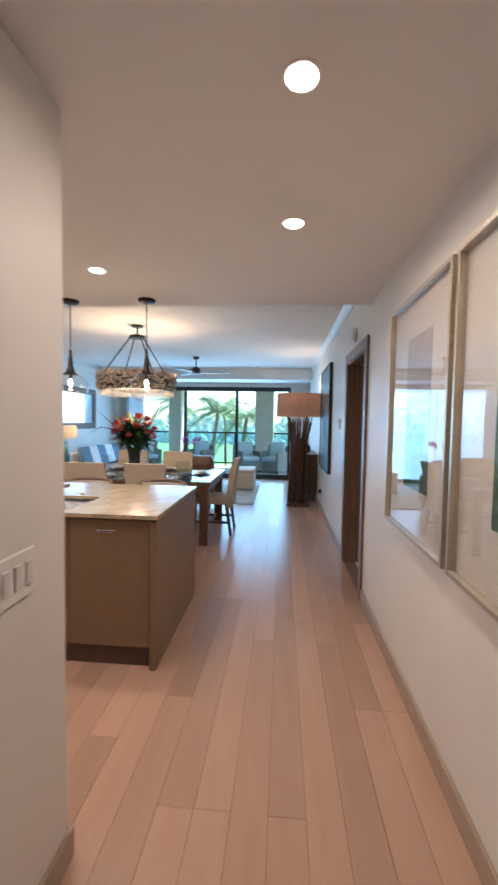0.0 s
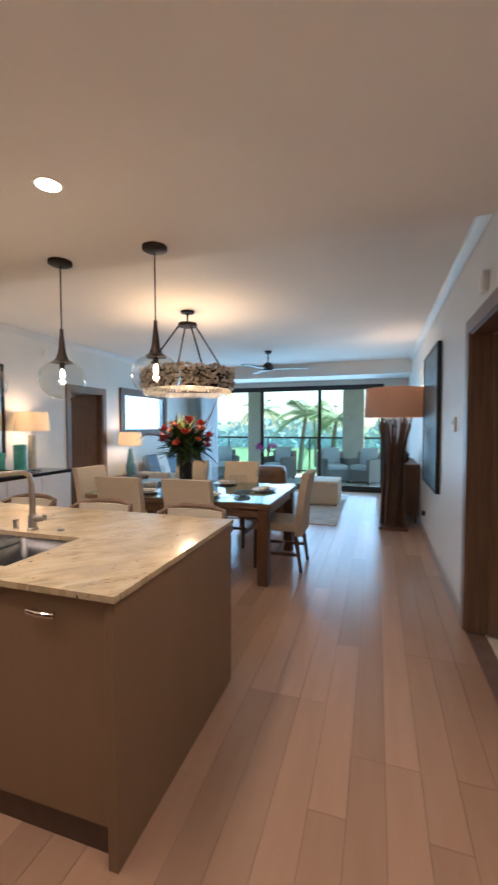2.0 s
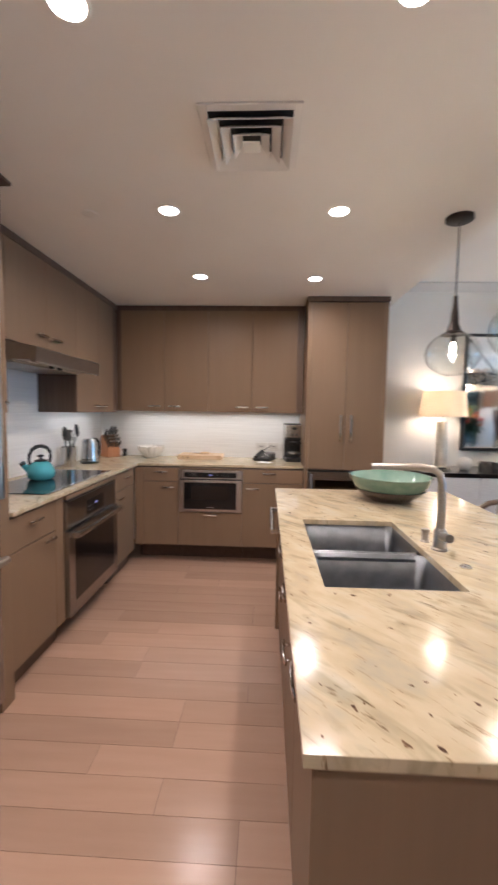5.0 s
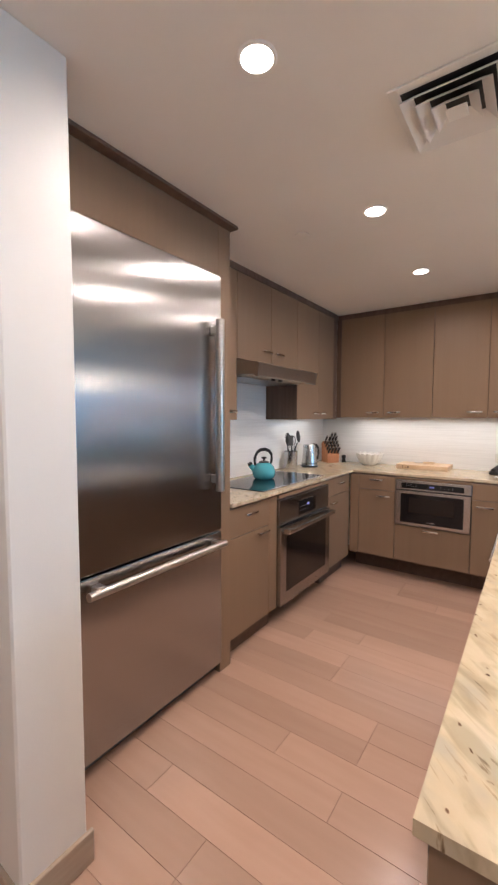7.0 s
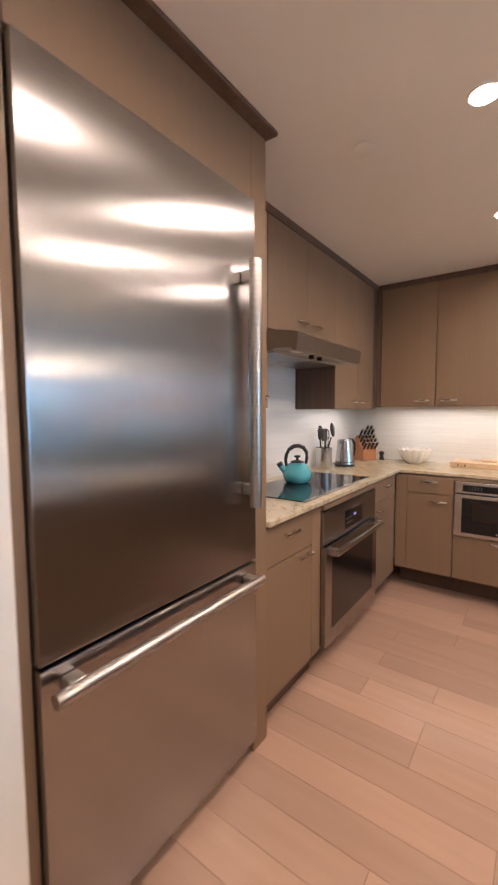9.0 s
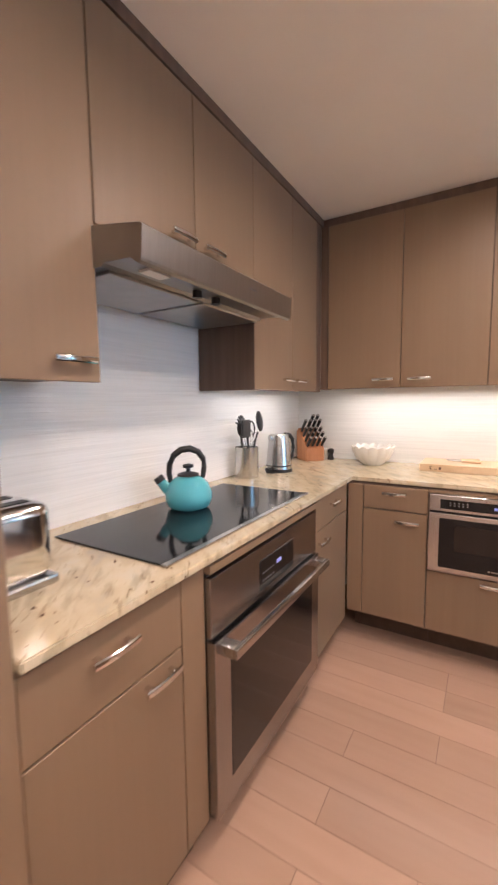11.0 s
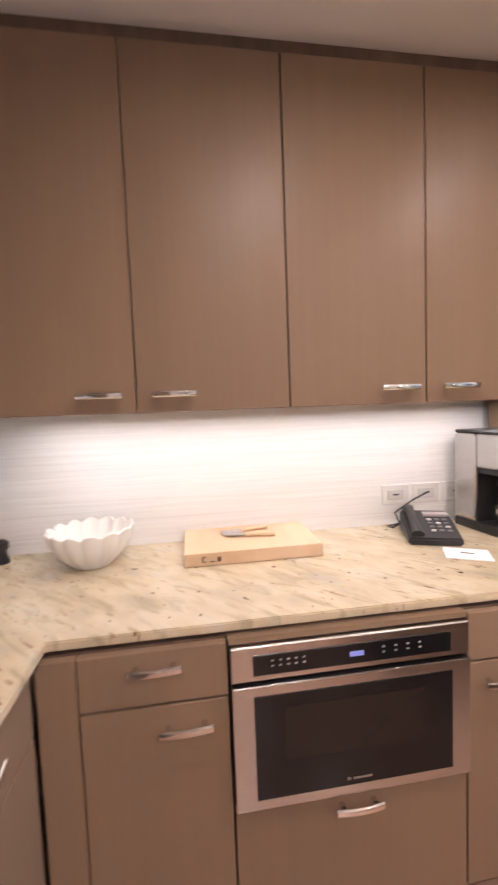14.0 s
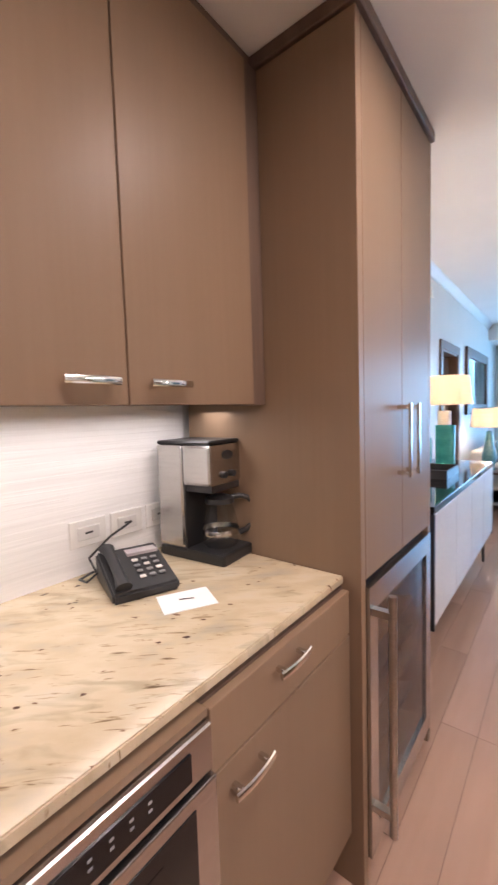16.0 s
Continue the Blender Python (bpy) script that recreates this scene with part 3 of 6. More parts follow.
vent = thing("ceiling_vent", -2.045, 2.545, 2.385, 0, "square white louvred ceiling air vent", "vent")
part("frame", boxes((-.20, -.20, -.008, .20, -.165, 0), (-.20, .165, -.008, .20, .20, 0), (-.20, -.165, -.008, -.165, .165, 0), (.165, -.165, -.008, .20, .165, 0), bevel=.002), VENTWHITE, vent)
part("backing", boxes((-.165, -.165, -.003, .165, .165, -.001)), BLACK, vent, "dark duct opening")
for k in range(3):
    r0, r1 = .165 - k * .045, .128 - k * .045
    bm = B()
    for a in range(4):
        m = Matrix.Rotation(a * math.pi / 2, 4, "Z")
        vs = [bm.verts.new(m @ Vector(p)) for p in ((-r0, -r0, -.034), (r0, -r0, -.034), (r1, -r1, -.008), (-r1, -r1, -.008), (-r0, -r0, -.030), (r0, -r0, -.030), (r1, -r1, -.004), (-r1, -r1, -.004))]
        for f in ((0, 1, 2, 3), (7, 6, 5, 4), (0, 4, 5, 1), (3, 2, 6, 7)):
            bm.faces.new([vs[i] for i in f])
    part("slat", bm, VENTWHITE, vent)
part("centre_plate", boxes((-.035, -.035, -.034, .035, .035, -.028), bevel=.002), VENTWHITE, vent)
for piece in vent.children:
    piece.data.transform(Matrix.Diagonal((.86, .86, 1, 1)))
single("sprinkler_cover", lathe(B(), [(.036, -.006), (.04, -.004), (.04, 0), (0, 0)], seg=24), VENTWHITE, -2.59, 1.705, 2.385, 0, "small round white ceiling sprinkler cover", "sprinkler", smooth=True)
det = thing("smoke_alarm", XE, 4.36, 2.28, 0, "white wall-mounted alarm sounder above the doorway", "alarm")
part("body", boxes((-.035, -.05, -.06, 0, .05, .06), bevel=.008, seg=2), WHITEPLASTIC, det)
part("grille", boxes((-.040, -.03, -.03, -.034, .03, .03), bevel=.002), VENTWHITE, det)


# ---- cabinet kit: fronts face local -y ----
def handle(parent, cx, z, length=.092, y=-.02):
    h = length / 2
    bm = boxes((cx - h + .006, y - .024, z - .005, cx - h + .018, y, z + .005), (cx + h - .018, y - .024, z - .005, cx + h - .006, y, z + .005), bevel=.002)
    n = 10
    top, bot = [], []
    for i in range(n + 1):
        u = -1 + 2 * i / n
        bow = .005 * (1 - u * u)
        top.append((cx + u * (h + .006), y - .024 - bow, z))
    tube(bm, top, [.0045 for i in range(n + 1)], 8, 1.9)
    return part("handle", bm, CHROME, parent, "polished chrome bow handle", True)


def front(parent, name, x0, z0, x1, z1, hx=None, hz=None, length=.102, gap=.0018, material=None):
    f = part(name, boxes((x0 + gap, -.02, z0 + gap, x1 - gap, 0, z1 - gap), bevel=.0015), material or CABINET, parent)
    if hx is not None:
        handle(f, hx, hz, length)
    return f


def cabinet(name, x, y, rz, width, depth, z0, z1, label, group="", toe=True, inset=0.0, recess=.16):
    c = thing(name, x, y, 0, rz, label, "cabinet", group)
    part("body", boxes((inset, .001, z0, width - inset, depth, z1)), CABDARK, c)
    if toe and z0 > 0 and z0 < .2:
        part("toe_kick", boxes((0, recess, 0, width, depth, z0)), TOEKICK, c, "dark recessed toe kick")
    return c


G1, G2, G3 = "base cabinets of the kitchen", "upper cabinets of the kitchen", "island cabinets"
FY, BX = 1.425, -4.10     # base fronts on the range wall and on the back wall (front plane of the carcass)
# base, range wall (rz 180: local x runs to world -x)
c = cabinet("base_cabinet", -2.302, FY - .02, 180, .407, .55, .115, .882, "taupe wood base cabinet with drawer and door", G1, recess=.045)
front(c, "drawer", 0, .71, .407, .88, .19, .825)
front(c, "door", 0, .125, .407, .708, .32, .68)
c = cabinet("filler_panel", -2.71, FY - .02, 180, .096, .55, .115, .882, "narrow taupe wood filler beside the oven", G1, recess=.045)
front(c, "door", 0, .125, .096, .88)
c = cabinet("base_cabinet", -3.595, FY - .02, 180, .475, .55, .115, .882, "taupe wood base cabinet with drawer and door by the corner", G1, recess=.045)
front(c, "drawer", 0, .735, .474, .88, .246, .826)
front(c, "door", 0, .125, .474, .733, .095, .675)
# base, back wall (rz 90: local x runs to world +y)
c = cabinet("corner_filler", BX, 1.427, 90, .083, .60, .155, .882, "taupe wood corner filler", G1)
front(c, "door", .0, .17, .083, .88)
c = cabinet("base_cabinet", BX, 1.51, 90, .318, .64, .155, .882, "taupe wood base cabinet with drawer and door beside the microwave", G1)
front(c, "drawer", 0, .757, .318, .88, .16, .845)
front(c, "door", 0, .17, .318, .755, .222, .705)
c = cabinet("base_cabinet", BX, 1.829, 90, .577, .64, .155, .483, "taupe wood drawer under the microwave", G1)
front(c, "drawer", 0, .17, .577, .48, .29, .455)
c = cabinet("base_cabinet", BX, 2.407, 90, .546, .64, .155, .882, "taupe wood base cabinet with drawer and door beside the pantry", G1)
front(c, "drawer", 0, .757, .544, .88, .237, .845)
front(c, "door", 0, .17, .544, .755, .092, .706)

# upper cabinets
PY0, PY1, PX = 2.955, 3.635, -4.047
UY, UX = 1.17, -4.34
c = cabinet("upper_cabinet", -2.302, UY - .02, 180, .407, .285, 1.385, 2.342, "taupe wood upper cabinet beside the refrigerator", G2)
front(c, "door", 0, 1.372, .407, 2.342, .32, 1.428)
c = cabinet("upper_cabinet", -2.71, UY - .02, 180, .82, .285, 1.80, 2.342, "taupe wood upper cabinet above the range hood", G2)
front(c, "door", 0, 1.78, .42, 2.342, .34, 1.86)
front(c, "door", .42, 1.78, .82, 2.342, .51, 1.86)
c = cabinet("upper_cabinet", -3.53, UY - .02, 180, .81, .285, 1.385, 2.342, "taupe wood upper cabinet in the corner", G2)
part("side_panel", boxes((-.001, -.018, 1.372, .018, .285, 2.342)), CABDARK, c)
front(c, "door", .0, 1.372, .40, 2.342, .325, 1.428)
front(c, "door", .40, 1.372, .735, 2.342, .475, 1.428)
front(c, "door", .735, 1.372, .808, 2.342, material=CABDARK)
ys = [1.213, 1.633, 2.053, 2.469, 2.895]
for k, (a, b) in enumerate(((0, 2), (2, 4))):
    c = cabinet("upper_cabinet", UX - .02, ys[a], 90, ys[b] - ys[a], .36, 1.40, 2.334, "taupe wood double upper cabinet over the counter", G2)
    w1, w2 = ys[a + 1] - ys[a], ys[b] - ys[a]
    front(c, "door", 0, 1.388, w1, 2.334, w1 - .092, 1.437)
    front(c, "door", w1, 1.388, w2, 2.334, w1 + .10, 1.437)
structure("trim_cabinet_crown", boxes((UX - .06, UY - .03, 2.344, -2.303, UY + .004, 2.3845), (UX - .06, UY + .004, 2.336, UX - .026, PY0 - .002, 2.3845)), CABDARK, "dark wood crown strip above the upper cabinets", "trim")

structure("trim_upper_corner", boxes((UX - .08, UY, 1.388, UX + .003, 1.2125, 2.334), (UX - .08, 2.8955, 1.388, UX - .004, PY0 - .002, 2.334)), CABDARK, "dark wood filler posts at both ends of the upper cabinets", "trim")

# pantry with wine cooler
c = cabinet("pantry_cabinet", PX - .02, PY0, 90, PY1 - PY0, .62, .89, 2.34, "tall taupe wood pantry cabinet with two long doors", "", False, .031)
part("side_panel", boxes((0, -.02, 0, .03, .62, 2.34), (PY1 - PY0 - .03, -.02, 0, PY1 - PY0, .62, 2.34), bevel=.0015), CABINET, c)
mid = (PY1 - PY0) / 2
front(c, "door", .03, .90, mid, 2.34)
front(c, "door", mid, .90, PY1 - PY0 - .03, 2.34)
for x in (mid - .045, mid + .045):
    part("handle", boxes((x - .006, -.058, 1.155, x + .006, -.02, 1.168), (x - .006, -.058, 1.362, x + .006, -.02, 1.375), (x - .008, -.064, 1.148, x + .008, -.055, 1.382), bevel=.0025, seg=2), CHROME, c, "polished chrome bar handle", True)
part("crown", boxes((-.008, -.032, 2.345, PY1 - PY0 + .008, .59, 2.384), bevel=.003), CABDARK, c)
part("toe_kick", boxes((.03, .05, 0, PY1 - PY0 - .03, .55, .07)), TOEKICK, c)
wc = thing("wine_cooler", PX - .02, PY0 + .03, 0, 90, "stainless steel wine cooler with dark glass door", "wine cooler")
ww = PY1 - PY0 - .06
part("body", boxes((.004, .005, .075, .03, .56, .885), (ww - .03, .005, .075, ww - .004, .56, .885), (.03, .5, .075, ww - .03, .56, .885), (.03, .005, .075, ww - .03, .5, .12), (.03, .005, .84, ww - .03, .5, .885)), BLACK, wc)
for z in (.24, .36, .48, .60, .71):
    part("rack", boxes((.032, .03, z, ww - .032, .05, z + .022), (.032, .05, z, ww - .032, .48, z + .006)), MAPLE if z > .5 else NICKEL, wc, "pull-out bottle rack")
dr = part("door", ring_frame(.003, .08, ww - .003, .88, .057, .072, -.03, .004), STEEL, wc)
part("glass", boxes((.0595, -.022, .1515, ww - .0595, -.004, .8085)), TINTGLASS, dr, "dark tinted glass")
part("handle", tube(boxes((.012, -.08, .22, .034, -.03, .24), (.012, -.08, .80, .034, -.03, .82)), [(.023, -.085, .17), (.023, -.085, .865)], .011), NICKEL, dr, "long steel bar handle", True)

# counters
ct = tagged(new("countertop"), "ivory granite countertop with grey veins and brown specks", "countertop")
bm = B()
lo = [bm.verts.new((x, y, .892)) for x, y in ((XK + .002, YT + .002), (-2.302, YT + .002), (-2.302, 1.448), (-4.097, 1.448), (-4.097, PY0 - .002), (XK + .002, PY0 - .002))]
up = bmesh.ops.extrude_face_region(bm, geom=[bm.faces.new(lo)])
bmesh.ops.translate(bm, vec=(0, 0, .022), verts=[v for v in up["geom"] if isinstance(v, bmesh.types.BMVert)])
bmesh.ops.bevel(bm, geom=bm.edges[:], offset=.003, segments=2, affect="EDGES")
part("slab", bm, GRANITE, ct)
# Dark-coloured strip stands in for the shade in the gap under the slab.
part("subtop", boxes((XK + .004, YT + .004, .883, -2.305, 1.40, .8915), (XK + .004, 1.41, .883, -4.115, PY0 - .004, .8915)), CABDARK, ct, "dark strip standing in for the shaded gap under the slab")
structure("backsplash_range", boxes((XK + .012, YT + .001, .915, -2.304, YT + .011, 1.78)), RIPPLE, "white rippled tile backsplash behind the range", "backsplash")
structure("backsplash_counter", boxes((XK + .001, YT + .012, .915, XK + .011, PY0 - .002, 1.399)), RIPPLE, "white rippled tile backsplash behind the counter", "backsplash")
structure("trim_fridge_end", boxes((-2.30, YT, 0, -2.285, .86, 2.34)), CABDARK, "dark wood panel beside the refrigerator", "trim")

# refrigerator in its surround
fs = thing("refrigerator_surround", -1.25, 1.42, 0, 180, "taupe wood surround framing the refrigerator", "cabinet")
part("side_panel", boxes((.955, -.012, 0, 1.05, .56, 2.367), bevel=.002), CABINET, fs)
part("filler", boxes((.002, -.004, 0, .130, .02, 2.367), bevel=.001), CABINET, fs)
part("header", boxes((.13, -.012, 2.115, .955, .55, 2.367), bevel=.0015), CABINET, fs)
part("crown", boxes((.0, -.06, 2.368, 1.06, .56, 2.384), bevel=.002), CABDARK, fs)
fr = thing("refrigerator", -1.28, 1.42, 0, 180, "built-in stainless steel refrigerator with bottom freezer drawer", "refrigerator")
part("body", boxes((.104, .012, .02, .921, .55, 2.11)), BLACK, fr)
ud = part("door", boxes((.104, -.03, .80, .921, .01, 2.106), bevel=.004, seg=2), STEELFRONT, fr)
ld = part("freezer_drawer", boxes((.104, -.03, .07, .921, .01, .79), bevel=.004, seg=2), STEELFRONT, fr)
part("toe_kick", boxes((.104, .03, 0, .921, .05, .065)), TOEKICK, fr)
part("handle", tube(boxes((.835, -.08, 1.06, .865, -.03, 1.10), (.835, -.08, 1.80, .865, -.03, 1.84), bevel=.004), [(.85, -.082, 1.02), (.85, -.082, 1.87)], .022, 14), NICKEL, ud, "tall steel bar handle", True)
part("handle", tube(boxes((.15, -.075, .725, .19, -.03, .76), (.835, -.075, .725, .87, -.03, .76), bevel=.004), [(.11, -.08, .742), (.893, -.08, .742)], .017, 14), NICKEL, ld, "wide steel bar handle", True)

# oven, cooktop, hood, microwave
structure("trim_oven", boxes((-3.594, FY - .02, .860, -2.808, FY + .018, .8825), (-3.593, FY - .02, .15, -3.576, FY + .016, .8595)), CABINET, "taupe wood strip framing the oven", "trim")
ov = thing("wall_oven", -2.808, FY, 0, 180, "stainless steel oven under the cooktop with dark glass door", "oven")
W = .766
part("body", boxes((.002, .0, .14, W - .002, .54, .85)), BLACK, ov)
cp = part("control_panel", boxes((0, -.018, .676, W, .004, .848), bevel=.004, seg=2), STEELFRONT, ov)
part("display", boxes((.27, -.0205, .70, .525, -.017, .80)), BLACKGLASS, cp, "black touch display")
part("clock", boxes((.385, -.022, .755, .420, -.020, .768)), DISPLAY, cp, "lit blue digits panel")
for i in range(5):
    for j in range(2):
        part("button", boxes((.285 + i * .018, -.0217, .728 + j * .026, .291 + i * .018, -.0203, .7315 + j * .026)), TRIMGREY, cp)
od = part("door", boxes((0, -.03, .135, W, .004, .666), bevel=.003, seg=2), STEELFRONT, ov)
part("glass", boxes((.075, -.0315, .215, W - .075, -.028, .595), bevel=.001), DARKGLASS, od, "dark oven window")
part("handle", boxes((.02, -.088, .628, W - .02, -.07, .656), (.02, -.075, .626, .062, -.03, .658), (W - .062, -.075, .626, W - .02, -.03, .658), bevel=.004, seg=2), STEEL, od, "wide flat steel bar handle", True)
ck = thing("cooktop", -2.69, 1.38, .914, 180, "black glass induction cooktop with steel trim", "cooktop")
part("glass", boxes((0, .0, .0005, .90, .43, .006), bevel=.001), BLACKGLASS, ck)
part("trim", boxes((-.004, -.022, .0, .904, -.0005, .0075), bevel=.002), STEEL, ck, "brushed steel front trim")
hd = thing("range_hood", -2.70, 1.15, 0, 180, "slim stainless steel under-cabinet range hood", "range hood")
bm = B()
prof = [(.28, 1.665), (.28, 1.775), (.0, 1.775), (-.19, 1.742), (-.198, 1.736), (-.191, 1.662), (-.189, 1.655), (-.18, 1.65), (-.155, 1.668), (-.06, 1.672), (-.05, 1.665)]
ends = [[bm.verts.new((x, a, b)) for a, b in prof] for x in (0, .828)]
for i in range(len(prof)):
    j = (i + 1) % len(prof)
    bm.faces.new((ends[0][i], ends[0][j], ends[1][j], ends[1][i]))
bm.faces.new(ends[0])
bm.faces.new(list(reversed(ends[1])))
part("body", bm, HOODSTEEL, hd)
part("maker_mark", boxes((.50, -.1965, 1.70, .545, -.194, 1.706)), TRIMGREY, hd)
for x in (.03, .43):
    part("filter", boxes((x, -.045, 1.656, x + .38, .255, 1.666), bevel=.002), NICKEL, hd, "mesh grease filter")
for x in (.33, .43):
    k = lathe(B(), [(.015, 0), (.015, .022), (.0, .022)], seg=16)
    bmesh.ops.transform(k, matrix=pose(x, -.10, 1.671, 180, 0, 0), verts=k.verts[:])
    part("knob", k, BLACK, hd, "black control knob", True)
part("lamp", boxes((.08, -.14, 1.662, .16, -.10, 1.669)), WHITEPLASTIC, hd)
mw = thing("microwave_drawer", BX, 1.832, 0, 90, "stainless steel drawer microwave with black glass front", "microwave")
W = .572
part("body", boxes((0, .004, .482, W, .5, .874)), BLACK, mw)
cp = part("control_panel", boxes((0, -.03, .785, W, .004, .866), bevel=.003), STEEL, mw)
part("display", boxes((.05, -.0325, .800, W - .05, -.029, .845)), BLACKGLASS, cp, "black touch panel")
part("clock", boxes((.272, -.034, .818, .305, -.032, .829)), DISPLAY, cp, "small lit clock")
for i in range(9):
    x = .09 + i * .018 if i < 5 else .35 + (i - 5) * .03
    part("button", boxes((x, -.0335, .818, x + .006, -.0322, .8215)), TRIMGREY, cp)
    part("button", boxes((x, -.0335, .830, x + .006, -.0322, .8335)), TRIMGREY, cp)
md = part("door", boxes((0, -.036, .488, W, .004, .778), bevel=.003, seg=2), STEEL, mw)
part("glass", boxes((.048, -.0375, .512, W - .048, -.034, .755), bevel=.001), BLACKGLASS, md, "black glass front")
part("viewing_window", boxes((.115, -.0385, .60, W - .115, -.0373, .725)), DARKGLASS, md)
part("maker_mark", boxes((.258, -.0385, .526, .266, -.0372, .532), (.272, -.0385, .527, .318, -.0372, .531)), NICKEL, md)
structure("trim_microwave", boxes((BX - .02, 1.830, .869, BX + .018, 2.405, .8825)), CABINET, "dark strip above the microwave", "trim")

# ---- island ----
IX0, IX1, IY0, IY1 = -3.065, -1.06, 2.68, 3.755
isl = thing("kitchen_island", 0, 0, 0, 0, "taupe wood kitchen island with drawers and doors", "kitchen island")
part("body", boxes((IX0 + .05, IY0 + .054, .11, IX1 - .04, 3.45, .66), (IX0 + .05, IY0 + .054, .66, -2.38, 3.45, .883), (-1.57, IY0 + .054, .66, IX1 - .04, 3.45, .883), (-2.38, 3.24, .66, -1.57, 3.45, .883), (-2.38, IY0 + .054, .66, -1.57, 2.75, .883)), CABDARK, isl)
part("end_panel", boxes((IX1 - .05, IY0 + .015, 0, IX1 - .012, IY1 - .012, .883), bevel=.002), CABINET, isl)
part("end_panel", boxes((IX0 + .012, IY0 + .015, 0, IX0 + .05, IY1 - .012, .883), bevel=.002), CABINET, isl)
part("back_panel", boxes((IX0 + .05, 3.45, 0, IX1 - .05, 3.47, .883)), CABINET, isl)
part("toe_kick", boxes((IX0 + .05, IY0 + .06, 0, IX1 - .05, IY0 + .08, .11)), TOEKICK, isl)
top = thing("island_countertop", 0, 0, 0, 0, "polished ivory granite island top with grey veins", "countertop")
SX0, SX1, SY0, SY1 = -2.33, -1.62, 2.79, 3.19
bm = B()
rings = [[bm.verts.new((x, y, z)) for x, y in ((a, c), (b, c), (b, d), (a, d))] for a, b, c, d, z in ((IX0, IX1, IY0, IY1, .892), (IX0, IX1, IY0, IY1, .914), (SX0, SX1, SY0, SY1, .914), (SX0, SX1, SY0, SY1, .892))]
for p_, q_ in zip(rings, rings[1:] + rings[:1]):
    for k in range(4):
        bm.faces.new((p_[k], p_[(k + 1) % 4], q_[(k + 1) % 4], q_[k]))
bmesh.ops.bevel(bm, geom=[e for e in bm.edges if e.calc_face_angle(0) > .8], offset=.003, segments=2, affect="EDGES")
part("slab", bm, GRANITE, top)
# Strips coloured dark for the shaded gap between island slab and cabinets.
for xa, xb in ((IX0 + .03, SX0 - .03), (SX1 + .03, IX1 - .03)):
    part("subtop", boxes((xa, IY0 + .045, .8835, xb, IY1 - .03, .8915)), CABDARK, top, "dark strip standing in for the shaded gap under the slab")


def ifront(name, x0, z0, x1, z1, hx=None, hz=None, length=.105):
    f = part(name, boxes((x0 + .0018, IY0 + .032, z0, x1 - .0018, IY0 + .052, z1), bevel=.0015), CABINET, isl)
    if hx is not None:
        h = handle(f, hx, hz, length, IY0 + .032)


ifront("door", -1.60, .125, -1.115, .878, -1.36, .815)
ifront("drawer", -2.02, .70, -1.60, .878, -1.82, .80)
ifront("door", -2.02, .125, -1.60, .697, -1.72, .655)
ifront("drawer", -2.42, .70, -2.02, .878, -2.22, .80)
ifront("door", -2.42, .125, -2.02, .697, -2.12, .655)
dw = thing("dishwasher", -3.01, IY0 + .032, 0, 0, "panelled dishwasher with wide steel bar handle", "dishwasher")
dd = part("door", boxes((.0, 0, .125, .585, .02, .878), bevel=.002), CABINET, dw)
part("handle", tube(boxes((.04, -.05, .79, .06, 0, .81), (.49, -.05, .79, .51, 0, .81)), [(.03, -.055, .80), (.52, -.055, .80)], .011), STEEL, dd, "wide steel bar handle", True)

sk = thing("double_sink", (SX0 + SX1) / 2, (SY0 + SY1) / 2, .892, 0, "stainless steel undermount double bowl sink", "sink")
hw, hd_ = (SX1 - SX0) / 2, (SY1 - SY0) / 2
for a, b in ((-hw - .004, -.012), (.012, hw + .004)):
    bm = B()
    r = bmesh.ops.create_cube(bm, size=1)
    bmesh.ops.transform(bm, matrix=Matrix.Translation(((a + b) / 2, 0, -.10)) @ Matrix.Diagonal((b - a, 2 * hd_ + .008, .20, 1)), verts=r["verts"])
    bmesh.ops.delete(bm, geom=[f for f in bm.faces if f.normal.z > .5], context="FACES_ONLY")
    bmesh.ops.bevel(bm, geom=[e for e in bm.edges if not e.is_boundary], offset=.035, segments=4, affect="EDGES", profile=.5)
    bowl = part("bowl", bm, SINKSTEEL, sk, "", True)
    md_ = bowl.modifiers.new("thick", "SOLIDIFY")
    md_.thickness, md_.offset = .003, 1
    part("drain", lathe(B(), [(.0, -.197), (.03, -.197), (.04, -.194), (.042, -.1965)], (a + b) / 2, 0, 24), CHROME, bowl, "round chrome drain", True)
part("divider", boxes((-.0135, -hd_, -.03, .0135, hd_, -.012), bevel=.004), SINKSTEEL, sk)

fa = thing("kitchen_faucet", -1.965, 3.25, .914, 0, "brushed nickel tall faucet with flat spout", "faucet")
part("base", lathe(B(), [(.027, 0), (.027, .006), (.022, .01), (.022, .07), (.016, .08), (.0, .08)], seg=24), NICKEL, fa, "", True)
part("spout", tube(B(), [(0, 0, .07), (.0, 0, .16), (.0, -.002, .24), (-.002, -.012, .275), (-.006, -.035, .293), (-.012, -.07, .298), (-.035, -.17, .296), (-.05, -.24, .292)], [.015, .014, .013, .013, .013, .013, .013, .012], 14), NICKEL, fa, "", True)
part("lever", tube(B(), [(.015, 0, .055), (.05, 0, .06), (.075, 0, .064)], [.016, .017, .015], 14), NICKEL, fa, "", True)
single("soap_dispenser", lathe(B(), [(.017, 0), (.017, .003), (.012, .006), (.012, .035), (.014, .036), (.014, .048), (0, .048)], seg=20), NICKEL, -2.06, 3.235, .914, 0, "short brushed nickel soap dispenser", "soap dispenser", smooth=True)
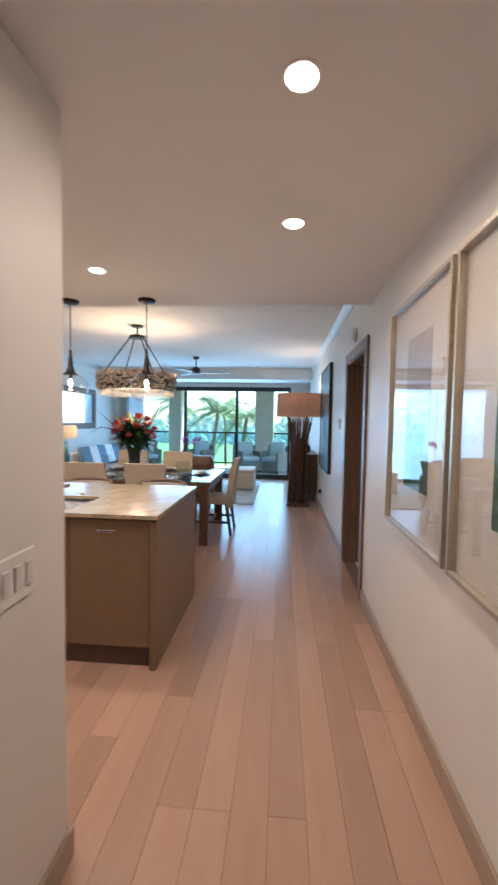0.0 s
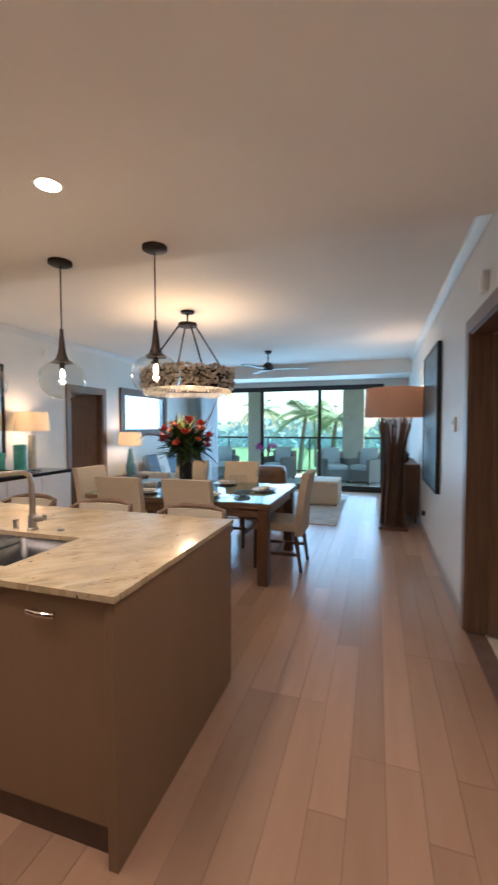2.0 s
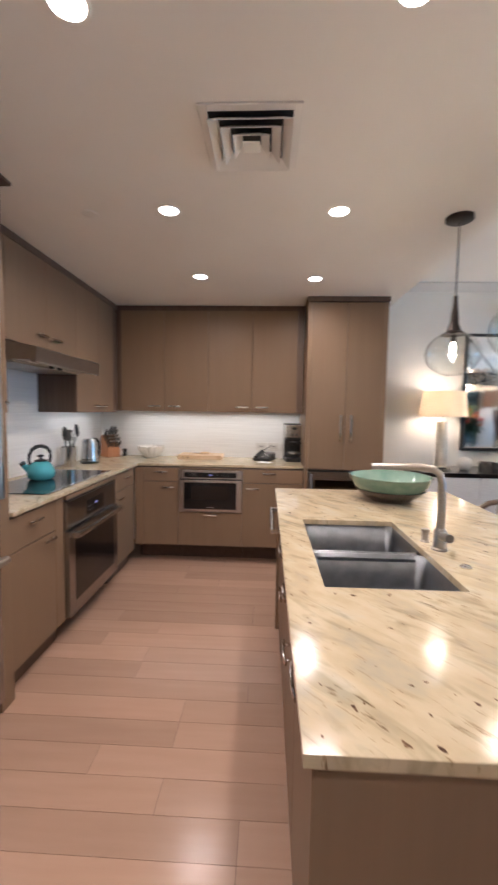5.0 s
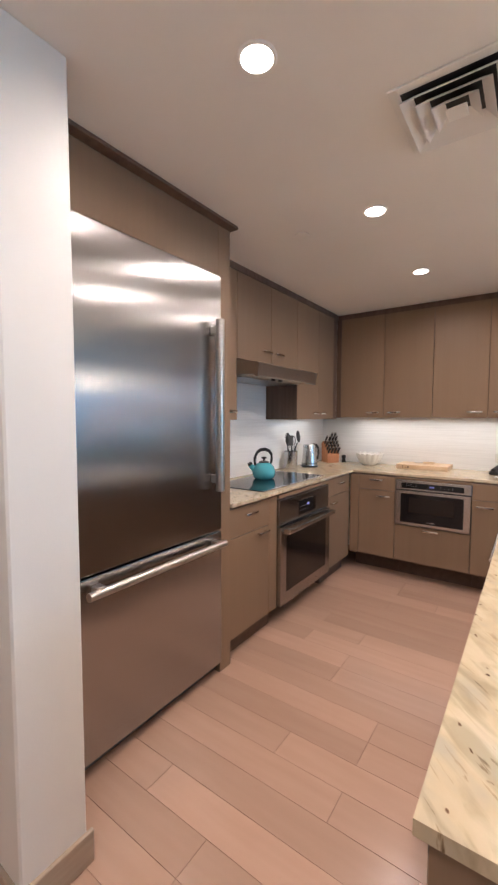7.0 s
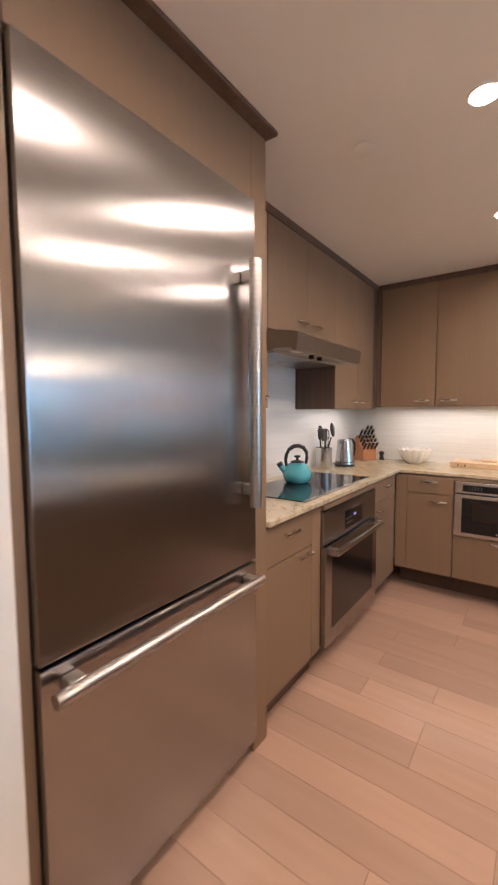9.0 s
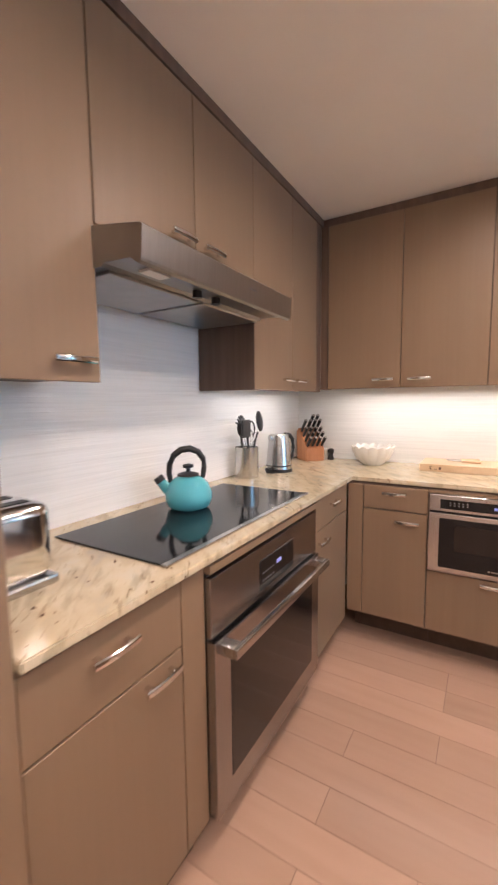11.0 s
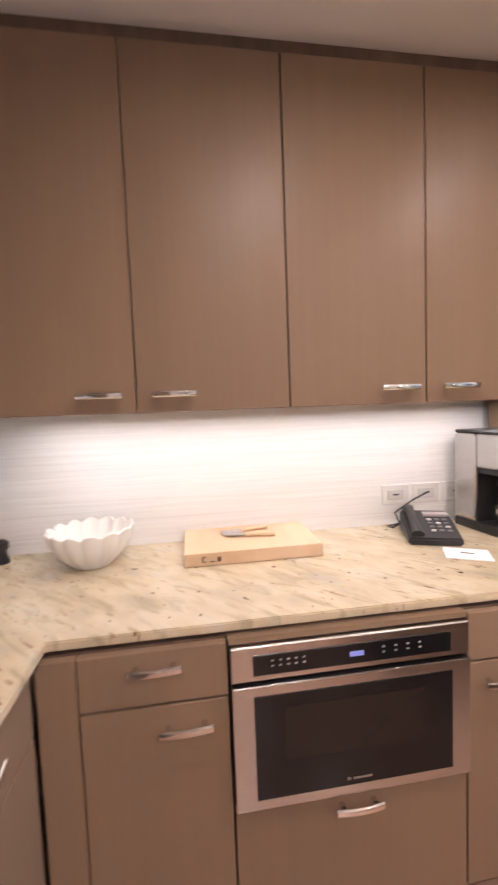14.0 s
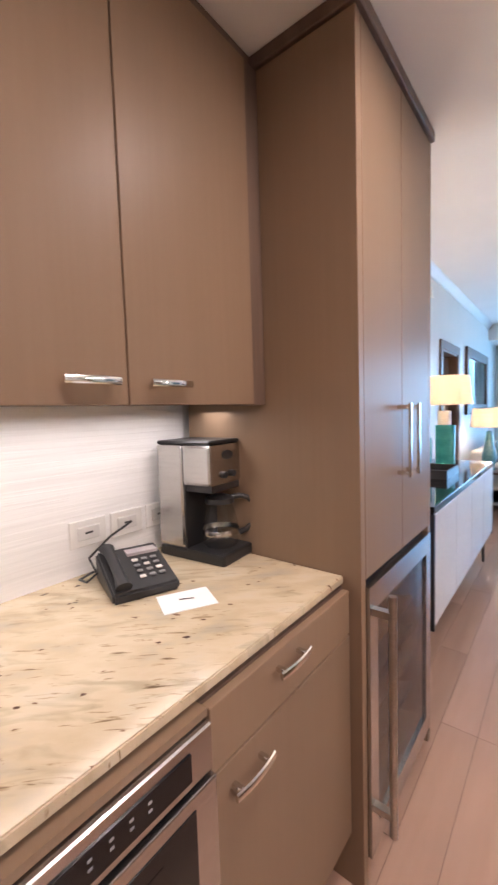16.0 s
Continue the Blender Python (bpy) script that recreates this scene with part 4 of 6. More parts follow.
single("air_switch", lathe(B(), [(.018, 0), (.018, .003), (.013, .007), (0, .008)], seg=20), CHROME, -1.80, 3.265, .914, 0, "small round chrome air switch", "button", smooth=True)
gb = thing("ceramic_bowl", -2.79, 3.32, .914, 0, "large celadon glazed bowl with dark base", "bowl")
wv = lambda a, k: 1 + .018 * math.sin(3 * a + .6) * min(k / 4, 1)
part("outside", lathe(B(), [(.0, .0), (.10, 0), (.115, .012), (.165, .045), (.20, .085), (.225, .140), (.218, .142)], seg=48, wave=wv, caps=False), BOWLOUT, gb, "", True)
part("inside", lathe(B(), [(.218, .1415), (.192, .09), (.155, .055), (.08, .025), (0, .018)], seg=48, wave=lambda a, k: wv(a, 5 - k), caps=False), BOWLIN, gb, "pale celadon inside", True)
part("foot", lathe(B(), [(.0, -.0005), (.103, -.0005), (.1195, .012), (.1705, .0455), (.192, .068), (.188, .069), (.0, .03)], seg=48, wave=wv), BOWLFOOT, gb, "dark plum glazed base", True)

# ---- things on the kitchen counters ----
kt = thing("tea_kettle", -3.15, 1.095, .920, -52, "turquoise enamel whistling kettle with black handle", "kettle")
part("body", lathe(B(), [(.0, 0), (.064, 0), (.080, .012), (.089, .040), (.088, .062), (.075, .094), (.053, .116), (.04, .122), (0, .123)], seg=40), TEALENAMEL, kt, "", True)
part("lid", lathe(B(), [(.042, .125), (.04, .131), (.02, .137), (.008, .139), (.008, .150), (.02, .156), (.02, .165), (.0, .170)], seg=24), BLACK, kt, "black knob lid", True)
part("spout", tube(B(), [(.072, 0, .07), (.092, 0, .09), (.106, 0, .108)], [.024, .020, .017], 14), TEALENAMEL, kt, "", True)
part("whistle", tube(B(), [(.102, 0, .104), (.114, 0, .122)], [.020, .018], 14), BLACK, kt, "black spout cap", True)
part("handle", tube(B(), [(.066, 0, .10), (.072, 0, .135), (.068, 0, .17), (.052, 0, .202), (.025, 0, .222), (-.008, 0, .226), (-.038, 0, .214), (-.056, 0, .188), (-.06, 0, .155), (-.054, 0, .115)], [.009, .010, .011, .012, .013, .013, .012, .011, .010, .009], 12), BLACK, kt, "black loop handle", True)

cr = thing("utensil_crock", -3.81, .955, .914, 0, "brushed steel crock holding black kitchen utensils", "utensil holder")
cr.scale = (1.1, 1.1, 1.1)
part("crock", lathe(B(), [(.0, 0), (.056, 0), (.057, .004), (.057, .145), (.058, .15), (.054, .15), (.053, .01), (0, .008)], seg=36), STEEL, cr, "", True)


def tool(path, head, radius=.006):
    bm = tube(B(), path, radius, 8)
    if head is not None:
        me = bpy.data.meshes.new("tmp")
        head.to_mesh(me)
        head.free()
        bm.from_mesh(me)
        bpy.data.meshes.remove(me)
    return bm


def ellipsoid(cx, cy, cz, rx, ry, rz, tilt=0, turn=0, seg=14):
    bm = B()
    bmesh.ops.create_uvsphere(bm, u_segments=seg, v_segments=8, radius=1)
    bmesh.ops.transform(bm, matrix=pose(cx, cy, cz, tilt, 0, turn) @ Matrix.Diagonal((rx, ry, rz, 1)), verts=bm.verts[:])
    return bm


part("spoon", tool([(-.02, .01, .02), (-.045, .02, .17), (-.06, .03, .22)], ellipsoid(-.068, .035, .272, .030, .010, .052, 8)), BLACK, cr, "black serving spoon", True)
part("spatula", tool([(.02, .02, .02), (.035, .03, .16), (.05, .035, .21)], boxes((.02, .030, .20, .095, .038, .285), bevel=.004)), BLACK, cr, "black slotted spatula", True)
pf = ellipsoid(.03, -.01, .245, .032, .014, .045)
for i in range(7):
    a = -1.2 + i * .4
    tube(pf, [(.03 + .028 * math.sin(a), -.01, .25 + .038 * math.cos(a)), (.03 + .043 * math.sin(a), -.014, .25 + .055 * math.cos(a))], .004, 6)
part("pasta_fork", tool([(.01, -.01, .02), (.02, -.012, .14), (.028, -.012, .21)], pf), BLACK, cr, "black pasta fork", True)
wk = B()
for i in range(6):
    a = math.pi * i / 6
    c_, s_ = math.cos(a), math.sin(a)
    tube(wk, [(-.01, .0, .14)] + [(-.012 + .03 * math.sin(u) * c_, .03 * math.sin(u) * s_, .14 + .05 * (1 - math.cos(u))) for u in (.5, 1.0, 1.57, 2.1, 2.6, 3.14)] + [(-.012 - .03 * math.sin(u) * c_, -.03 * math.sin(u) * s_, .14 + .05 * (1 - math.cos(u))) for u in (2.6, 2.1, 1.57, 1.0, .5)] + [(-.01, 0, .14)], .0011, 5)
part("whisk", wk, CHROME, cr, "wire whisk", True)
part("ladle_ring", tube(B(), [(-.01 + .035 * math.cos(u), .02, .235 + .04 * math.sin(u)) for u in [k * .6 for k in range(-1, 8)]], .004, 7), BLACK, cr, "", True)

ek = thing("electric_kettle", -4.065, 1.02, .914, -20, "brushed steel electric kettle with black handle", "kettle")
part("base", lathe(B(), [(.0, 0), (.078, 0), (.08, .006), (.078, .018), (.0, .018)], seg=36), BLACK, ek, "black power base", True)
part("body", lathe(B(), [(.076, .019), (.075, .03), (.066, .12), (.058, .20), (.056, .212), (.05, .216), (.0, .218)], seg=40), STEEL, ek, "", True)
part("band", lathe(B(), [(.0762, .034), (.0768, .037), (.0758, .040)], seg=40, caps=False), BLACK, ek, "", True)
part("spout", boxes((.045, -.015, .185, .075, .015, .212), bevel=.008, seg=2), STEEL, ek, "", True)
part("handle", tube(B(), [(-.045, 0, .212), (-.085, 0, .208), (-.112, 0, .18), (-.118, 0, .13), (-.108, 0, .075), (-.085, 0, .055), (-.07, 0, .06)], [.012, .013, .012, .011, .010, .009, .008], 12), BLACK, ek, "black curved handle", True)
part("water_gauge", boxes((-.074, -.008, .07, -.060, .008, .17), bevel=.003), BLACK, ek)
part("cord", tube(B(), [(.06, .05, .006), (.10, .05, .006), (.115, .02, .01), (.10, -.01, .02), (.085, .01, .03), (.10, .04, .02), (.12, .03, .006)], .004, 7), BLACK, ek, "black coiled cord", True)

kb = thing("knife_block", -4.585, 1.0, .914, 228, "cherry wood knife block filled with black-handled knives", "knife block")
bm = B()
pr = [(-.06, 0), (.075, 0), (.075, .075), (-.035, .185), (-.06, .165)]
ends = [[bm.verts.new((y, a, b)) for a, b in [(q[0], q[1]) for q in pr]] for y in (-.055, .055)]
for i in range(5):
    j = (i + 1) % 5
    bm.faces.new((ends[0][i], ends[0][j], ends[1][j], ends[1][i]))
bm.faces.new(ends[0])
bm.faces.new(list(reversed(ends[1])))
bmesh.ops.bevel(bm, geom=bm.edges[:], offset=.003, segments=1, affect="EDGES")
bmesh.ops.transform(bm, matrix=pose(0, 0, 0, 0, 0, 90), verts=bm.verts[:])
part("block", bm, BLOCKWOOD, kb)
kb.scale = (1.2, 1.2, 1.2)
for i in range(5):
    for j in range(4):
        if i == 4 and j > 1:
            continue
        u, v = -.044 + j * .0295, .065 - i * .026
        bx, bz = -v, .078 + (.075 - v) * 1.0
        L = .085 if i > 2 else .065
        part("knife_handle", tube(B(), [(bx, u, bz), (bx - L * .35, u, bz + L * .4), (bx - L * .68, u, bz + L * .75)], [.007, .008, .0085], 8, 1.25), BLACK, kb, "", True)
        part("knife_cap", tube(B(), [(bx - L * .68, u, bz + L * .75), (bx - L * .71, u, bz + L * .78)], .0075, 8, 1.2), NICKEL, kb)
for x_, y_, m_, lb in ((-4.66, 1.085, WHITECERAMIC, "white salt mill"), (-4.64, 1.135, BLACK, "black pepper mill")):
    single("spice_mill", lathe(B(), [(.0, 0), (.022, 0), (.023, .006), (.017, .03), (.016, .042), (.022, .052), (.022, .07), (.012, .078), (0, .079)], seg=24), m_, x_, y_, .914, 0, "small " + lb + " on the counter", "spice mill", "salt and pepper mills", True)
fb = thing("fluted_bowl", -4.56, 1.44, .914, 0, "white fluted ceramic bowl on the counter", "bowl")
flw = lambda a, k: 1 + .085 * abs(math.sin(7 * a)) * min(k / 2, 1)
part("outside", lathe(B(), [(.0, 0), (.055, 0), (.06, .006), (.095, .04), (.118, .08), (.124, .108), (.118, .11)], seg=108, wave=flw, caps=False), WHITECERAMIC, fb, "", True)
part("inside", lathe(B(), [(.119, .1098), (.108, .08), (.085, .04), (.045, .015), (.0, .012)], seg=108, wave=lambda a, k: flw(a, 4 - k), caps=False), WHITECERAMIC, fb, "", True)
for piece in fb.children:
    for v_ in piece.data.vertices:
        v_.co.z += .014 * abs(math.sin(7 * math.atan2(v_.co.y, v_.co.x))) * max(0, (v_.co.z - .06) / .05)
cb = thing("cutting_board", -4.595, 1.952, .914, 90, "thick pale maple cutting board with burnt-in lettering", "cutting board")
part("board", boxes((-.22, -.15, 0, .22, .15, .042), bevel=.004, seg=2), MAPLE, cb)
part("brand_mark", boxes((-.165, -.1512, .012, -.160, -.1500, .030), (-.160, -.1512, .027, -.152, -.1500, .030), (-.160, -.1512, .012, -.152, -.1500, .015), (-.142, -.1512, .012, -.125, -.1500, .015), (-.118, -.1512, .012, -.106, -.1500, .027)), DARKWOOD, cb, "dark burnt-in mark")
for k, (xa, ya, rz_) in enumerate(((-.02, .035, 12), (-.01, -.015, -14))):
    t = thing("cheese_knife", -4.595, 1.952 + xa, .956, 90 + rz_, "small cheese knife with pale wooden handle", "knife", "cheese knives")
    t.location = (-4.595 - ya, 1.952 + xa, .9565)
    part("handle", tube(B(), [(.0, 0, .008), (.05, 0, .009), (.10, 0, .008)], [.007, .009, .007], 10), MAPLE, t, "", True)
    part("blade", boxes((-.075, -.014, .006, .002, .014, .009), bevel=.001), STEEL, t)

tst = thing("toaster", -2.43, 1.145, .914, 180, "polished chrome two-slot toaster", "toaster")
part("body", boxes((-.14, -.085, .02, .08, .085, .19), bevel=.03, seg=4), CHROME, tst, "", True)
part("base", boxes((-.145, -.09, .0, .085, .09, .022), bevel=.006, seg=2), STEEL, tst)
part("lever", boxes((.078, -.018, .12, .105, .018, .132), bevel=.003), BLACK, tst)
part("slot", boxes((.0795, -.004, .05, .083, .004, .15)), BLACK, tst)
part("dial", lathe(B(), [(.014, 0), (.014, .012), (0, .012)], seg=16, axis=pose(.082, .05, .06, 0, 90, 0)), BLACK, tst, "", True)
for y_ in (-.035, .035):
    part("bread_slot", boxes((-.11, y_ - .014, .186, .05, y_ + .014, .1915)), BLACK, tst)

cm = thing("coffee_maker", -4.56, 2.88, .914, 95, "steel and black drip coffee maker with glass carafe", "coffee maker")
part("base", boxes((-.085, -.15, 0, .085, .11, .035), bevel=.008, seg=2), BLACK, cm)
part("tower", boxes((-.085, .0, .035, .085, .11, .36), bevel=.01, seg=2), STEEL, cm, "brushed steel water tank")
part("brew_head", boxes((-.085, -.11, .235, .085, .0, .36), bevel=.01, seg=2), STEEL, cm)
part("lid", boxes((-.085, -.11, .36, .085, .11, .372), bevel=.005), BLACK, cm)
part("recess", boxes((-.075, -.105, .215, .075, -.0, .236)), BLACK, cm)
part("back_plate", boxes((-.08, -.004, .035, .08, .001, .235)), BLACK, cm)
part("badge", lathe(B(), [(.025, 0), (.025, .003), (0, .003)], seg=24, axis=pose(0, -.11, .325, 90, 0, 0) @ Matrix.Diagonal((1, .55, 1, 1))), BLACK, cm)
for x_ in (-.022, .022):
    part("knob", lathe(B(), [(.011, 0), (.010, .010), (0, .010)], seg=16, axis=pose(x_, -.11, .265, 90, 0, 0)), BLACK, cm, "", True)
ca = part("carafe", lathe(B(), [(.0, .036), (.048, .036), (.056, .05), (.058, .09), (.048, .14), (.038, .165), (.041, .175)], 0, -.075, 32, caps=False), WINEGLASS, cm, "clear glass carafe", True)
part("carafe_band", lathe(B(), [(.0585, .075), (.0595, .083), (.0585, .092)], 0, -.075, 32, caps=False), STEEL, ca, "", True)
part("carafe_lid", lathe(B(), [(.046, .172), (.046, .188), (.02, .198), (0, .198)], 0, -.075, 28), BLACK, ca, "", True)
part("carafe_handle", tube(B(), [(.025, -.10, .186), (.045, -.12, .190), (.064, -.139, .182), (.076, -.151, .160), (.080, -.155, .130), (.074, -.149, .100), (.060, -.135, .080), (.042, -.117, .07)], .009, 10), BLACK, ca, "black carafe handle", True)

ph = thing("desk_telephone", -4.53, 2.595, .914, 70, "black corded desk telephone", "telephone")
bm = B()
vs = [bm.verts.new(p) for p in ((-.085, -.10, 0), (.085, -.10, 0), (.085, .10, 0), (-.085, .10, 0), (-.085, -.10, .025), (.085, -.10, .025), (.085, .10, .075), (-.085, .10, .075))]
for f in ((3, 2, 1, 0), (4, 5, 6, 7), (0, 1, 5, 4), (1, 2, 6, 5), (2, 3, 7, 6), (3, 0, 4, 7)):
    bm.faces.new([vs[i] for i in f])
bmesh.ops.bevel(bm, geom=bm.edges[:], offset=.006, segments=2, affect="EDGES")
part("body", bm, BLACK, ph)
slope = math.degrees(math.atan2(.05, .20))
part("handset", tube(B(), [(-.055, -.09, .036), (-.055, -.06, .048), (-.055, 0, .066), (-.055, .06, .081), (-.055, .093, .082)], [.021, .016, .014, .016, .021], 12, .7), BLACK, ph, "black handset", True)
for i in range(3):
    for j in range(4):
        yy = -.06 + j * .025
        part("key", boxes((-.005 + i * .026, yy, .0375 + (yy + .06) * .25, .010 + i * .026, yy + .011, .0425 + (yy + .06) * .25), bevel=.001), TRIMGREY if (i + j) % 3 else WHITEPLASTIC, ph)
part("faceplate", boxes((-.01, .045, .063, .075, .085, .071)), PRINTGREY, ph, "printed card strip")
part("cord", tube(B(), [(-.05, .10, .03), (-.09, .13, .01), (-.13, .09, .012), (-.12, .04, .02), (-.09, .06, .03), (-.10, .11, .06), (-.03, .15, .10), (.03, .13, .14)], .0035, 7), BLACK, ph, "black looped cord", True)
single("note_paper", boxes((-.065, -.05, 0, .065, .05, .0015)), PAPER, -4.345, 2.605, .9145, 62, "small white note sheet with a pen line", "paper")
single("pen_mark", tube(B(), [(-.018, 0, .0012), (.018, .006, .0012)], .0011, 6), BLACK, -4.345, 2.605, .9163, 40, "thin dark pen on the note sheet", "pen")
for k in range(3):
    w_ = thing("wall_outlet", XK + .011, 2.565 + k * .13, 1.035, 90, "white wall outlet plate on the backsplash", "outlet", "counter outlets")
    part("plate", boxes((-.058, -.006, -.04, .058, 0, .04), bevel=.003), WHITEPLASTIC, w_)
    part("rocker", boxes((-.035, -.009, -.02, .035, -.005, .02), bevel=.002), TRIMWHITE, w_)
    part("slot", boxes((-.012, -.0095, -.003, .012, -.0088, .003)), BLACK, w_)

sw = thing("light_switch", XS, 1.445, 1.045, 90, "white three-gang rocker light switch plate", "light switch")
part("plate", boxes((-.075, -.007, -.065, .075, 0, .065), bevel=.004), WHITEPLASTIC, sw)
for k in range(3):
    part("rocker", boxes((-.060 + k * .046, -.012, -.034, -.032 + k * .046, -.006, .034), bevel=.003), TRIMWHITE, sw)

# ---- pictures in the hall ----
for y_ in (1.605, 2.51):
    pc = thing("framed_print", XE, y_, .893, 0, "large champagne-framed abstract print in lilac grey and green under glass", "picture", "framed prints in the hall")
    h, w_ = 1.205, .43
    part("frame", boxes((-.052, -w_, 0, -.002, -w_ + .02, h), (-.052, w_ - .02, 0, -.002, w_, h), (-.052, -w_ + .02, 0, -.002, w_ - .02, .02), (-.052, -w_ + .02, h - .02, -.002, w_ - .02, h), bevel=.002), CHAMPAGNE, pc)
    part("mat", boxes((-.020, -w_ + .02, .02, -.008, w_ - .02, h - .02)), MATBOARD, pc, "white mat board")
    part("print", boxes((-.0222, -.17, .62, -.0202, .17, 1.0)), PRINTGREY, pc, "lilac grey upper block")
    part("print", boxes((-.0222, -.17, .24, -.0202, .17, .62)), PRINTGREEN, pc, "deep green lower block")
    g_ = part("glass", boxes((-.036, -w_ + .02, .02, -.034, w_ - .02, h - .02)), PICGLASS, pc, "reflective picture glass")
pc = thing("seascape_canvas", XE, 6.65, .75, 0, "tall dark teal seascape canvas in thin black frame", "picture")
part("canvas", boxes((-.035, -.58, .03, -.003, .58, 1.50), bevel=.002), SEAPRINT, pc)
part("frame", boxes((-.045, -.61, 0, -.002, -.58, 1.53), (-.045, .58, 0, -.002, .61, 1.53), (-.045, -.58, 0, -.002, .58, .03), (-.045, -.58, 1.50, -.002, .58, 1.53)), BLACKMETAL, pc)
th = thing("thermostat", XE, 5.25, 1.45, 0, "small white wall thermostat", "thermostat")
part("body", boxes((-.022, -.04, -.06, 0, .04, .06), bevel=.006, seg=2), WHITEPLASTIC, th)
part("screen", boxes((-.024, -.025, .0, -.021, .025, .035)), PRINTGREY, th)

# ---- pendants over the island ----
for x_ in (-1.428, -2.045, -2.65):
    pd = thing("glass_pendant_lamp", x_, 3.562, 2.385, 0, "clear glass globe pendant with dark bronze neck, lit", "pendant lamp", "pendants over the island")
    part("canopy", lathe(B(), [(.0, -.022), (.055, -.022), (.066, -.016), (.066, 0), (0, 0)], seg=32), BRONZE, pd, "dark bronze canopy", True)
    part("cord", tube(B(), [(0, 0, -.02), (0, 0, -.40)], .004, 8), BLACK, pd)
    part("neck", lathe(B(), [(.0, -.385), (.010, -.385), (.011, -.42), (.016, -.46), (.022, -.52), (.036, -.56), (.06, -.575), (.058, -.58), (.02, -.575), (0, -.575)], seg=28), BRONZE, pd, "flared dark bronze neck", True)
    gz = -.675
    part("globe", lathe(B(), [(.132 * math.sin(u), gz + .112 * math.cos(u)) for u in [.42 + k * .16 for k in range(18)] if u < 3.1], seg=40, caps=False), PENDANTGLASS, pd, "clear blown glass globe", True)
    part("bulb", lathe(B(), [(.0, -.668), (.007, -.665), (.0125, -.652), (.012, -.638), (.008, -.622), (.0, -.61)], seg=16, caps=False), BULB, pd, "glowing bulb", True)
    part("socket", lathe(B(), [(.0, -.58), (.014, -.58), (.014, -.615), (0, -.615)], seg=16), BRONZE, pd)
    point_lamp("pendant_light", x_, 3.562, 1.715, PEND_W, SOFT, .02)

# ---- chandelier over the table ----
CHX, CHY = -2.284, 5.683
ch = thing("shell_chandelier", CHX, CHY, 2.69, 0, "round chandelier covered in brown shell pieces, lit within", "chandelier")
part("canopy", lathe(B(), [(.0, -.02), (.07, -.02), (.075, 0), (0, 0)], seg=28), BRONZE, ch, "", True)
part("stem", tube(B(), [(0, 0, -.02), (0, 0, -.13)], .01, 10), BRONZE, ch)
part("hub", lathe(B(), [(.0, -.17), (.10, -.165), (.105, -.15), (.10, -.13), (0, -.125)], seg=28), BRONZE, ch, "", True)
for k in range(4):
    a = math.pi / 4 + k * math.pi / 2
    part("rod", tube(B(), [(.09 * math.cos(a), .09 * math.sin(a), -.15), (.46 * math.cos(a), .46 * math.sin(a), -.67)], .009, 8), BRONZE, ch)
part("ring", lathe(B(), [(.44, -.85), (.47, -.85), (.47, -.665), (.44, -.665), (.44, -.85)], seg=64, caps=False), BRONZE, ch)
part("diffuser", lathe(B(), [(.0, -.800), (.44, -.800), (.44, -.808), (0, -.808)], seg=48), CHANDGLOW, ch, "glowing warm diffuser")
rg = random.Random(3)
shells = B()
for row in range(6):
    for i in range(110):
        a = 2 * math.pi * (i + rg.random() * .8) / 110
        z_ = -.645 - row * .036 + rg.uniform(-.015, .015)
        r_ = .487 + rg.uniform(-.012, .02)
        m_ = pose(r_ * math.cos(a), r_ * math.sin(a), z_, 0, 0, math.degrees(a)) @ pose(0, 0, 0, rg.uniform(-40, 40), rg.uniform(-35, 35), rg.uniform(-40, 40))
        s_ = rg.uniform(.018, .028)
        vs = [shells.verts.new(m_ @ Vector((rg.uniform(-.006, .006), s_ * math.cos(q), s_ * .85 * math.sin(q)))) for q in (0, 1.05, 2.1, 3.14, 4.2, 5.25)]
        top_ = shells.verts.new(m_ @ Vector((.008, 0, 0)))
        for q in range(6):
            shells.faces.new((vs[q], vs[(q + 1) % 6], top_))
o_ = part("shell_pieces", shells, SHELL, ch, "overlapping brown shell pieces")
o_["kind"] = "stuff"
fringe = B()
for i in range(84):
    a = 2 * math.pi * i / 84
    m_ = pose(.47 * math.cos(a), .47 * math.sin(a), -.885, 0, 0, math.degrees(a) + rg.uniform(-20, 20))
    w0 = rg.uniform(.014, .02)
    hh = rg.uniform(.02, .035)
    vs = [fringe.verts.new(m_ @ Vector(p)) for p in ((0, -w0, .03), (0, w0, .03), (.004, w0 * .7, -hh), (.004, -w0 * .7, -hh))]
    fringe.faces.new(vs)
o_ = part("shell_fringe", fringe, LINEN, ch, "pale translucent shell fringe")
o_["kind"] = "stuff"
point_lamp("chandelier_light", CHX, CHY, 1.98, CHAND_W, SOFT, .16)
point_lamp("chandelier_light", CHX, CHY, 1.86, CHAND_W * .8, SOFT, .10)

